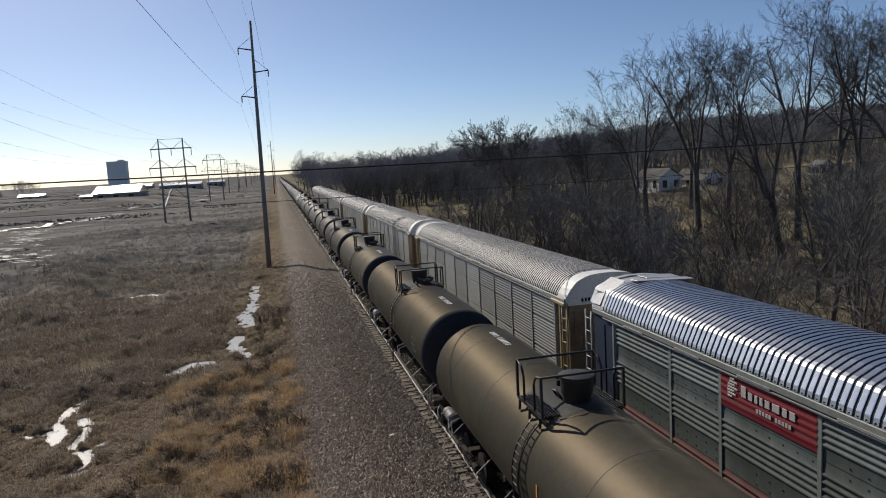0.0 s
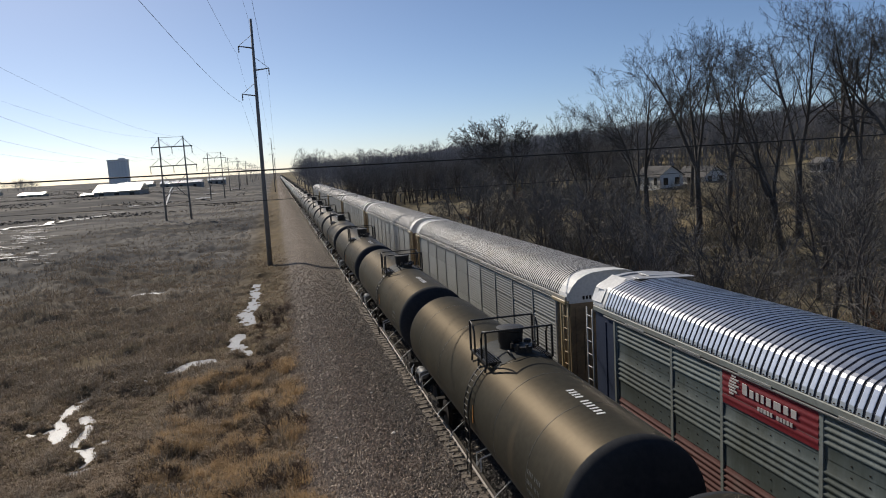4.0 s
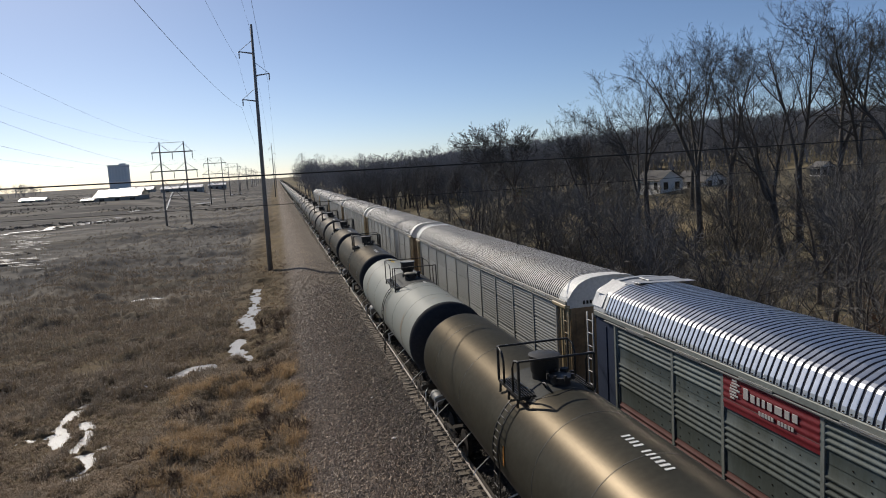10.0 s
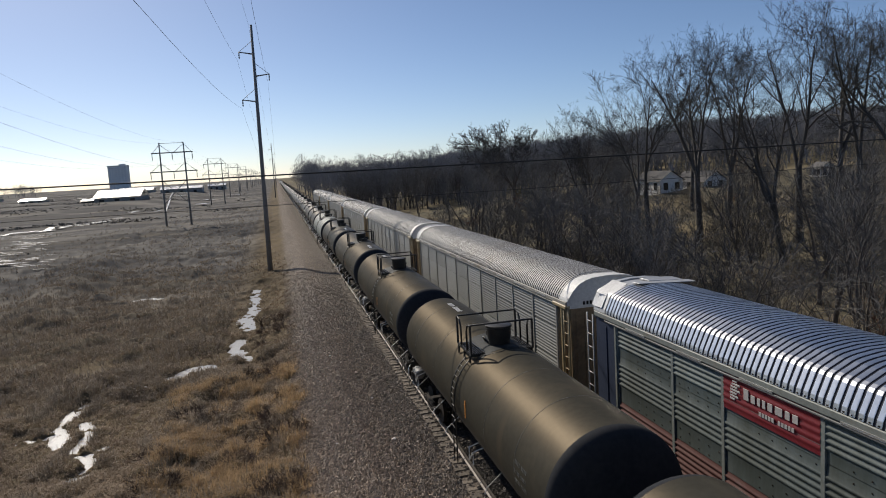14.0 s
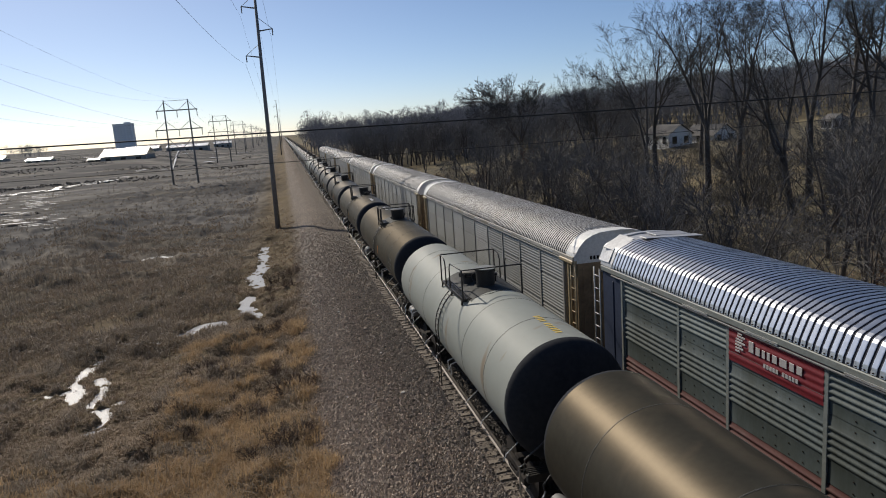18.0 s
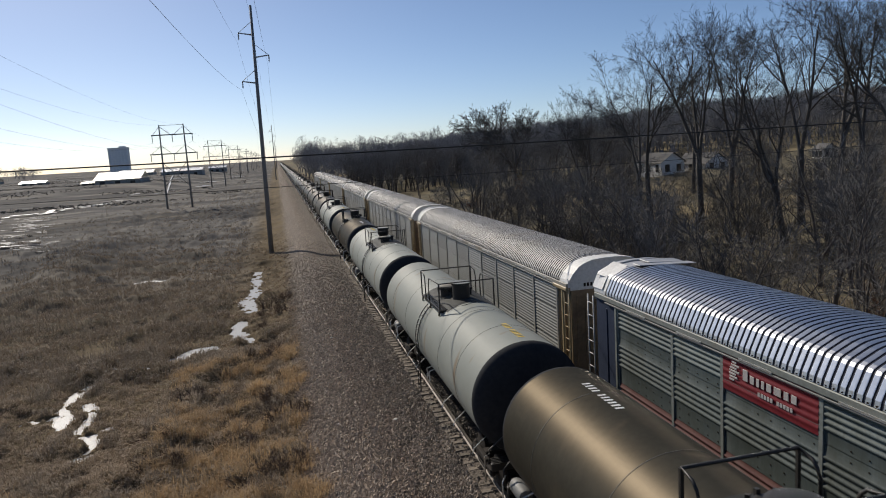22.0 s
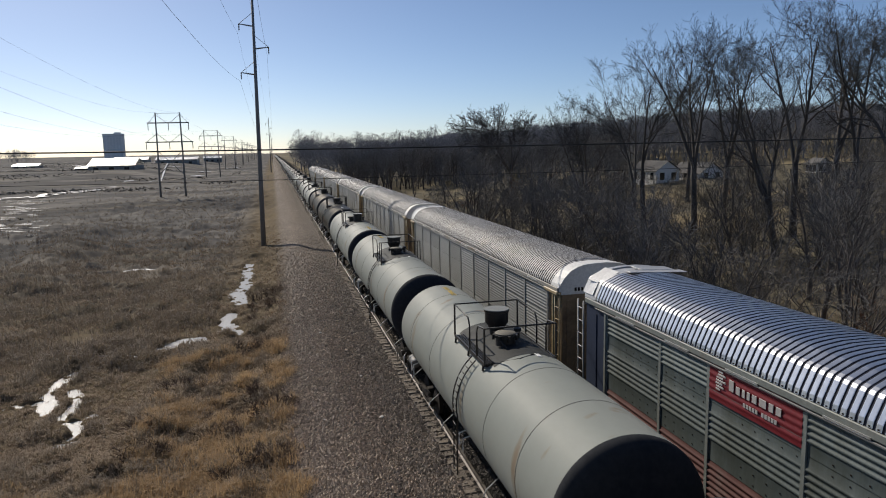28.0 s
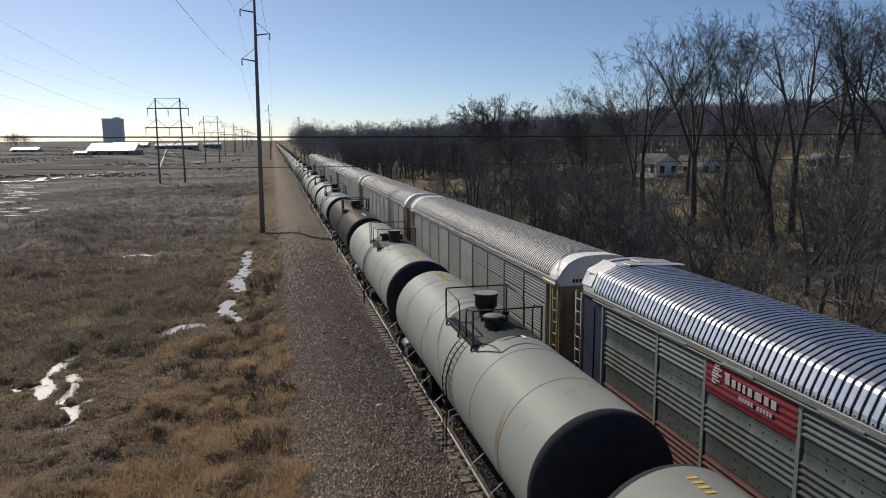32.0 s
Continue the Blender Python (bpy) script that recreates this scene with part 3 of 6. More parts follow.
    for y, d, span in ((l1, -1, spans[0]), (l0, 1, spans[1])):
        pts = []
        for sx in (-1, 1):
            loop = [(cx + sx * hw, y + d * span, deck_z), (cx + sx * hw, y + d * span, top - 0.28), (cx + sx * hw, y + d * (span - 0.06), top - 0.16), (cx + sx * hw, y + d * (span - 0.16), top - 0.06), (cx + sx * hw, y, top)]
            pts += loop if sx < 0 else loop[::-1]
        tube("handrail", pts, rr, M_BLACK, car, n=6)
    # manway and valves; flip sets which way round they stand
    my, vy = (0.05, -1.0) if wide else ((-0.35, 0.32) if flip else (-0.6, -1.28))
    if flip and wide:
        my, vy = -1.25, -0.25
    if wide:
        pot_prof = [(0.32, -0.15), (0.32, 0.5), (0.36, 0.51), (0.36, 0.56), (0.02, 0.57)] if flip else [(0.2, -0.15), (0.22, 0.12), (0.3, 0.3), (0.35, 0.36), (0.35, 0.66), (0.38, 0.68), (0.38, 0.73), (0.02, 0.75)]
        pot_h = 0.56 if flip else 0.735
        pot = lathe("fittings_pot", pot_prof, M_BLACK, car, "straight black steel pot with a flat lid" if flip else "flaring black steel pot with a flat lid", n=24, at=(-0.12, my, fz))
        low = lathe("manway", [(0.28, -0.15), (0.28, 0.16), (0.34, 0.18), (0.34, 0.26), (0.02, 0.28)], M_BLACK, car, n=20, at=(-0.2 if not flip else -0.4, vy, fz))
    else:
        pot = lathe("fittings_pot", [(0.33, -0.15), (0.33, 0.1), (0.36, 0.15), (0.38, 0.5), (0.41, 0.52), (0.41, 0.58), (0.3, 0.61), (0.02, 0.62)], M_BLACK, car, "broad black pot with a dusty lid", n=24, at=(-0.05, my, fz))
        low = lathe("manway", [(0.25, -0.15), (0.25, 0.1), (0.31, 0.12), (0.31, 0.19), (0.02, 0.22)], M_BLACK, car, n=20, at=(0.1, vy, fz))
    if wide:
        lathe("lid", [(0.02, pot_h), (0.375, pot_h), (0.38, pot_h + 0.01), (0.375, pot_h + 0.024), (0.02, pot_h + 0.028)], M_POTLID, pot, "pale flat pot lid", n=24, at=(-0.12, my, fz))
        lathe("lid", [(0.02, 0.27), (0.29, 0.27), (0.3, 0.29), (0.27, 0.31), (0.02, 0.325)], M_MANLID, low, "dusty tan manway lid", n=24, at=(-0.2 if not flip else -0.4, vy, fz))
    bm = bmesh.new()
    r = 0.36 if wide else 0.33
    ox, oy = (-0.2 if not flip else -0.4, vy) if wide else (0.1, vy)
    for k in range(8):
        q = k * math.pi / 4
        add_box(bm, (ox + math.cos(q) * r, oy + math.sin(q) * r, fz + 0.2), (0.07, 0.07, 0.14), 0, Matrix.Rotation(q, 4, 'Z'))
    ring = part("bolt_ring", bm, M_BLACK, low, "ring of eye bolts")
    ring["kind"] = "stuff"
    if near:
        lathe("vent_valve", [(0.07, -0.1), (0.07, 0.2), (0.11, 0.22), (0.11, 0.3), (0.02, 0.33)], M_BLACK, car, n=10, at=(0.35, (my + vy) / 2, fz - 0.05))
        tube("vent_pipe", [(-0.3, vy - 0.1, fz - 0.08), (-0.42, vy - 0.15, fz + 0.1), (-0.42, vy - 0.3, fz + 0.14), (-0.35, vy - 0.55, fz - 0.03)], 0.03, M_BLACK, car)
        # black tube laid in the shape of the handrail's cast shadow
        tube("spill_rim", [(-0.75, l0 - 0.15, fz - 0.17), (-0.3, l0 - 0.45, fz - 0.02), (0.1, l0 - 0.3, fz + 0.01), (0.6, l0 - 0.25, fz - 0.12)], 0.016, M_BLACK, car, n=5)
    if wide and near:
        q = radians(9)
        bm = bmesh.new()
        add_box(bm, (math.sin(q) * (TANK_R + 0.012), (l1 + 0.15 if flip else l0 - 0.35), TANK_Z + math.cos(q) * (TANK_R + 0.012)), (0.12, 0.26, 0.01), 0, Matrix.Rotation(q, 4, 'Y'))
        part("warning_plate", bm, M_WHITE, car, "small white warning plate on the tank top")
    py = (l1 - (1.71 if flip else 2.45)) if wide else (l0 + 0.1)
    # ladder down the left side
    if near:
        lad = new("ladder")
        lad.parent = car
        for dy in (-0.2, 0.2):
            pts = ring_pts(TANK_R + 0.1, -42, -100, 12, py + 0.25 + dy) + [(-TANK_R - 0.1, py + 0.25 + dy, 1.0)]
            tube("stile", pts, 0.022, trim, lad, n=5)
        for k in range(9):
            a = radians(-46 - 6.2 * k)
            q = (math.sin(a) * (TANK_R + 0.1), TANK_Z + math.cos(a) * (TANK_R + 0.1))
            tube("rung", [(q[0], py + 0.05, q[1]), (q[0], py + 0.45, q[1])], 0.016, trim, lad, n=5)
        for k in range(5):
            tube("rung", [(-TANK_R - 0.1, py + 0.05, 1.1 + k * 0.32), (-TANK_R - 0.1, py + 0.45, 1.1 + k * 0.32)], 0.016, trim, lad, n=5)
        # white stirrup steps and grab irons along the sill
        for y in ((-0.4, 7.0) if wide else (-1.3, 7.0)):
            bm = bmesh.new()
            x = -1.4
            add_tube(bm, [(x + 0.4, y - 0.24, 1.72), (x, y - 0.24, 1.6), (x, y - 0.24, 1.22)], 0.026, 4)
            add_tube(bm, [(x, y - 0.24, 1.6), (x, y + 0.2, 1.22)], 0.026, 4)
            add_tube(bm, [(x + 0.4, y + 0.2, 1.72), (x, y + 0.2, 1.6), (x, y + 0.2, 1.22)], 0.026, 4)
            part("sill_step", bm, M_WHITE, car, "pale bare-metal stirrup step")
        for y in (-6.9, -4.6, -2.9, 1.8, 3.8, 6.8):
            tube("grab_iron", [(-0.95, y, 1.5), (-1.42, y - 0.06, 1.16), (-1.5, y - 0.1, 1.0)], 0.018, M_WHITE, car, n=4)
        tube("brake_pipe", [(-0.6, -7.5, 1.12), (-0.62, -3, 1.1), (-0.62, 3, 1.1), (-0.6, 7.5, 1.12)], 0.03, M_BLACK, car, n=5)
        lathe("brake_reservoir", [(0.02, -0.45), (0.18, -0.38), (0.2, -0.3), (0.2, 0.3), (0.18, 0.38), (0.02, 0.45)], M_GREYSTEEL, car, n=14, axis="y", at=(-1.12, 8.05, 1.35))
        lathe("bottom_outlet", [(0.3, -0.3), (0.3, 0.1), (0.16, 0.12), (0.16, 0.3)], M_BLACK, car, n=14, at=(0, 0.3, 1.15))
    # ends
    for sy in (-1, 1):
        bm = bmesh.new()
        add_box(bm, (0, sy * 7.3, 1.12), (0.75, 2.6, 0.42), 0.03)
        add_box(bm, (0, sy * 8.45, 1.2), (2.7, 0.14, 0.22), 0.02)
        for sx in (-1, 1):
            add_box(bm, (sx * 0.72, sy * 6.6, 1.42), (0.3, 1.4, 0.55), 0.05, Matrix.Rotation(sx * 0.5, 4, 'Y'))
        part("stub_sill", bm, M_BLACK, car)
        coupler(car, sy)
        if near:
            bm = bmesh.new()
            for k in range(5):
                add_box(bm, (0, sy * (8.2 + k * 0.09), 1.33), (2.6, 0.03, 0.035))
            part("end_step_grating", bm, M_BLACK, car)
            tube("end_handrail", [(-1.4, sy * 8.4, 1.3), (-1.4, sy * 8.5, 1.75), (-0.9, sy * 8.62, 2.2), (0.9, sy * 8.62, 2.2), (1.4, sy * 8.5, 1.75), (1.4, sy * 8.4, 1.3)], 0.025, M_BLACK, car, n=5)
            tube("corner_grab", [(-1.5, sy * 8.35, 0.75), (-1.5, sy * 8.35, 1.5), (-1.38, sy * 8.45, 1.62)], 0.022, M_BRIGHT, car, n=5)
        truck(car, sy * 6.35, near)
    if wide:                               # the grey shells are a little fatter and lower
        swell = Matrix.Translation((0, 0, TANK_Z - 0.07)) @ Matrix.Diagonal((1.045, 1.0, 1.045, 1.0)) @ Matrix.Translation((0, 0, -TANK_Z))
        for ob in [q for c in car.children for q in (c, *c.children)]:
            if ob.name.split(".")[0] in ("tank_shell", "seam", "top_coating", "stile", "rung"):
                ob.data.transform(swell)
    if marks and near:
        if wide:
            lettering(car, marks, seed, -5.75 if flip else 7.4, 2, 10)
        elif flip:
            lettering(car, marks, seed + 2, 6.5, 2, 10)
        else:
            lettering(car, marks, seed, -4.95, -2, 10)
        lettering(car, M_LID if not wide else M_SEAM, seed + 1, -6.0, -80, 8, 0.1, 3, 0.05, 0.09)
        bm = bmesh.new()
        q = radians(-88)
        add_box(bm, (math.sin(q) * (TANK_R + 0.004), -1.6, TANK_Z + math.cos(q) * (TANK_R + 0.004)), (0.5, 0.07, 0.008), 0, Matrix.Rotation(q, 4, 'Y'))
        part("reflector_strip", bm, M_ORANGE, car, "small orange reflective strip")
    return car


def add_ring(bm, r, w, y, n=64):
    a = [[bm.verts.new((math.sin(2 * math.pi * k / n) * rr, y + dy, TANK_Z + math.cos(2 * math.pi * k / n) * rr)) for k in range(n)] for rr, dy in ((r - 0.01, -w / 2), (r, -w / 2), (r, w / 2), (r - 0.01, w / 2))]
    for p, q in zip(a, a[1:]):
        for k in range(n):
            bm.faces.new((p[k], p[(k + 1) % n], q[(k + 1) % n], q[k]))


M_ORANGE = mat("orange_reflector", (0.6, 0.22, 0.03), (0.7, 0.3, 0.05), 5, 0.5)
M_HEAD = mat("dark_tank_end", (0.026, 0.029, 0.035), (0.04, 0.042, 0.046), 0.8, 0.8, 0.0, 0.03, 30, spec=0.06)
M_SEAM = mat("weld_seam", (0.04, 0.04, 0.037), (0.07, 0.07, 0.062), 4, 0.6)
M_LID = mat("dusty_lid", (0.09, 0.095, 0.088), (0.14, 0.145, 0.135), 4, 0.55)
M_COAT = mat("dark_mottled_coating", (0.022, 0.024, 0.024), (0.05, 0.053, 0.05), 2.2, 0.7, 0.0, 0.1, 12, stain=(0.09, 0.094, 0.086), stain_amt=0.05, spec=0.15)
M_POTLID = mat("pale_grey_lid", (0.17, 0.18, 0.17), (0.23, 0.24, 0.225), 4, 0.6)
M_MANLID = mat("tan_dusty_manway_lid", (0.14, 0.128, 0.1), (0.2, 0.185, 0.15), 5, 0.7, stain=(0.08, 0.08, 0.07), stain_amt=0.1)

CAR_PITCH = 18.30
GREY_CARS = (-6, -13, -15, -16, -19, -20, -21, -23, -24, -25)


def train_at(t):
    """How far along the line the rear rim of car 0 is at t seconds."""
    return -11.34 + 15.063 * t - 0.01855 * t * t


TANK_CARS = {}


def build_train():
    dark = make_tank_car("tank_car", M_TANK_DARK, M_BLACK, M_WHITE, 3)
    tagged(dark, "black tank car with dusty brown sheen and railed top platform", "tank car", "tank cars of the moving train")
    dark2 = make_tank_car("tank_car", M_TANK_DARK, M_BLACK, M_WHITE, 5, flip=True)
    tagged(dark2, "dusty black tank car with white marks and railed top platform", "tank car", "tank cars of the moving train")
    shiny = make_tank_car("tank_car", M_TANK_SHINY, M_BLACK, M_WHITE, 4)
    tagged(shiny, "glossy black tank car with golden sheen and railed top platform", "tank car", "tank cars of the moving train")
    grey = make_tank_car("tank_car", M_TANK_GREY, M_BLACK, M_YELLOW, 7, wide=True)
    tagged(grey, "pale grey tank car with yellow marks and wide top platform", "tank car", "tank cars of the moving train")
    grey2 = make_tank_car("tank_car", M_TANK_GREY, M_BLACK, M_YELLOW, 17, wide=True, flip=True)
    tagged(grey2, "pale grey tank car with yellow marks and flat-lidded top pot", "tank car", "tank cars of the moving train")
    far = make_tank_car("tank_car", M_TANK_DARK, M_BLACK, None, 9, near=False)
    tagged(far, "black tank car far ahead in the moving train", "tank car", "tank cars of the moving train")
    fargrey = make_tank_car("tank_car", M_TANK_GREY, M_BLACK, None, 11, wide=True, near=False)
    tagged(fargrey, "pale grey tank car far ahead in the moving train", "tank car", "tank cars of the moving train")
    used = set()
    turned = (1, -9, -10, -12, -17)
    for k in range(-25, 46):
        if k > 5:
            src = fargrey if k % 7 == 3 or k in (16, 24, 31) else far
        elif k in GREY_CARS:
            src = grey2 if k in (-13, -16, -19, -23) else grey
        else:
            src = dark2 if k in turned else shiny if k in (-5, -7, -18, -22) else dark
        m = pose(0, train_at(0) + CAR_PITCH * k + TANK_HALF + 0.1, 0)
        if src.name in used:
            ob = copy_thing(src, m)
        else:
            ob, src.matrix_basis = src, m
            used.add(src.name)
        TANK_CARS[k] = ob


build_train()


# ---- tracks ----
AUTO_X = 5.0


def build_track(name, cx, label):
    tr = new(name)
    tagged(tr, label, "railway track", kind="structure")
    prof = [(-0.07, -0.17), (0.07, -0.17), (0.07, -0.15), (0.012, -0.12), (0.012, -0.05), (0.036, -0.035), (0.036, 0.0), (-0.036, 0.0), (-0.036, -0.035), (-0.012, -0.05), (-0.012, -0.12), (-0.07, -0.15)]
    for sx in (-1, 1):
        bm = bmesh.new()
        a = [bm.verts.new((cx + sx * 0.755 + x, -60, z)) for x, z in prof]
        b = [bm.verts.new((cx + sx * 0.755 + x, 3000, z)) for x, z in prof]
        for k in range(12):
            bm.faces.new((a[k], a[(k + 1) % 12], b[(k + 1) % 12], b[k]))
        r = part("rail", bm, M_RAIL, tr, "steel rail with a bright worn head")
        r.data.materials.append(M_RAILWEB)
        for f in r.data.polygons:
            f.material_index = 0 if f.normal.z > 0.5 and f.center.z > -0.02 else 1
    return tr


TRACK_1 = build_track("track_1", 0.0, "ballasted track with weathered wooden ties under the tank train")
TRACK_2 = build_track("track_2", AUTO_X, "ballasted track under the standing car carriers")


# ---- standing car carriers ----
M_GALV = mat("galvanised_side_sheet", (0.075, 0.098, 0.096), (0.115, 0.14, 0.137), 0.8, 0.6, 0.0, 0.05, 30, stain=(0.05, 0.06, 0.048), stain_amt=0.17, per_object=0.2, stretch=(1, 1.6, 0.5))
M_GALV_TAN = mat("aged_side_sheet", (0.185, 0.193, 0.186), (0.24, 0.246, 0.238), 0.8, 0.6, 0.0, 0.05, 30, stain=(0.09, 0.085, 0.07), stain_amt=0.15, per_object=0.22)
M_ROOF = mat("galvanised_roof_sheet", (0.56, 0.57, 0.59), (0.64, 0.65, 0.67), 0.5, 0.32, 0.95, 0.03, 30, rvar=0.06)
M_ROOF_OLD = mat("weathered_roof_sheet", (0.3, 0.298, 0.292), (0.38, 0.376, 0.368), 0.5, 0.62, 0.1, 0.05, 30, stain=(0.3, 0.27, 0.23), stain_amt=0.1, rvar=0.08)
# Rib shadow put into the colour: dark tones for grooves and near faces
M_GROOVE = mat("shaded_roof_groove", (0.022, 0.025, 0.038), (0.034, 0.038, 0.055), 1.0, 0.6, spec=0.2)
M_GROOVE_OLD = mat("shaded_old_roof_groove", (0.035, 0.034, 0.033), (0.06, 0.058, 0.055), 1.0, 0.7)
M_CAP = mat("white_end_cap", (0.62, 0.62, 0.6), (0.74, 0.74, 0.72), 1.0, 0.6, 0.0, stain=(0.48, 0.45, 0.4), stain_amt=0.1)
M_CAP_METAL = mat("bare_metal_end_cap", (0.42, 0.425, 0.43), (0.52, 0.525, 0.53), 1.0, 0.5, 0.5, 0.05, 20)
M_POSTS = mat("grey_green_posts", (0.15, 0.17, 0.158), (0.21, 0.228, 0.212), 1.2, 0.6, 0.0, stain=(0.2, 0.17, 0.13), stain_amt=0.08)
M_POSTS_TAN = mat("pale_tan_posts", (0.25, 0.245, 0.22), (0.32, 0.312, 0.285), 1.2, 0.65, 0.0, stain=(0.2, 0.16, 0.11), stain_amt=0.1)
M_RUSTRED = mat("oxide_red_sheet", (0.085, 0.03, 0.027), (0.12, 0.05, 0.043), 1.2, 0.65, 0.0, stain=(0.12, 0.1, 0.09), stain_amt=0.1)
M_DOORBLUE = mat("dark_blue_door", (0.02, 0.03, 0.058), (0.03, 0.043, 0.078), 1.0, 0.7, spec=0.2)
M_DOORTAN = mat("tan_brown_door", (0.2, 0.146, 0.086), (0.28, 0.2, 0.12), 1.0, 0.6, stain=(0.09, 0.06, 0.035), stain_amt=0.14)
M_DULLWHITE = mat("dull_white_paint", (0.36, 0.34, 0.33), (0.46, 0.44, 0.42), 4, 0.6)
M_SIGN = mat("red_sign_paint", (0.15, 0.011, 0.017), (0.2, 0.017, 0.024), 1.5, 0.55)

AUTO_LEN, HALF_W = 27.7, 1.56
ROOF_HALF = [(-1.60, 4.92), (-1.565, 5.04), (-1.43, 5.25), (-1.21, 5.48), (-1.1, 5.545), (-0.92, 5.63), (-0.66, 5.705), (-0.2, 5.74)]
ROOF_PROF = ROOF_HALF + [(-x, z) for x, z in reversed(ROOF_HALF)]
TALL_HALF = [(-1.61, 5.08), (-1.585, 5.2), (-1.41, 5.58), (-1.37, 5.64), (-1.29, 5.69), (-0.95, 5.845), (-0.82, 5.885), (-0.65, 5.915), (-0.3, 5.955)]
TALL_PROF = TALL_HALF + [(-x, z) for x, z in reversed(TALL_HALF)]


def roof_mesh(material, groove_shade, prof, pitch=0.195, deep=0.02, strip=None):
    """Roof sheet with ribs running across it."""
    verts, faces = [], []
    n = int((AUTO_LEN - 1.5) / pitch)
    ys, dz = [], []
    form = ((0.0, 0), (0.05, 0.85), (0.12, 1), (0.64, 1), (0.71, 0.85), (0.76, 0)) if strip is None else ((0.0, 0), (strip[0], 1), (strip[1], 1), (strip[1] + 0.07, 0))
    last = len(form) - 1
    for k in range(n):
        for f, d in form:
            ys.append(0.75 + (k + f) * pitch)
            dz.append(d * deep)
    for y, d in zip(ys, dz):
        for j, (x, z) in enumerate(prof):
            a = prof[max(j - 1, 0)]
            b = prof[min(j + 1, len(prof) - 1)]
            nx, nz = -(b[1] - a[1]), b[0] - a[0]
            l = math.hypot(nx, nz)
            verts.append((x + nx / l * d, y, z + nz / l * d))
    m = len(prof)
    for i in range(len(ys) - 1):
        for j in range(m - 1):
            faces.append((i * m + j, i * m + j + 1, (i + 1) * m + j + 1, (i + 1) * m + j))
    me = bpy.data.meshes.new("roof_sheet")
    me.from_pydata(verts, [], faces)
    me.materials.append(material)
    me.materials.append(groove_shade)
    # groove floors and camera-facing rib sides get the painted shade
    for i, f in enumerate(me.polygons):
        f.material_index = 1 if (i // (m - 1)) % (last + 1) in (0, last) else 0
    return me


def panel_mesh(name, z0, z1, ribs, length, material, depth=0.032):
    """A side sheet: flat bands with groups of horizontal ribs."""
    zs = [(z0, 0)]
    for a, b, n in ribs:
        p = (b - a) / n
        for k in range(n):
            zs += [(a + (k + j / 6) * p, depth * (0.5 - 0.5 * math.cos(math.pi * j / 3))) for j in range(6)]
    zs.append((z1, 0))
    verts, faces = [], []
    for y in (0, length):
        verts += [(-d, y, z) for z, d in zs]
    n = len(zs)
    verts += [(0.03, 0, z0), (0.03, 0, z1), (0.03, length, z0), (0.03, length, z1)]
    faces += [(i, i + 1, n + i + 1, n + i) for i in range(n - 1)]
    faces += [(2 * n, 2 * n + 2, 2 * n + 3, 2 * n + 1)]
    me = bpy.data.meshes.new(name)
    me.from_pydata(verts, [], faces)
    me.materials.append(material)
    me.shade_smooth()
    me.set_sharp_from_angle(angle=radians(50))
    return me


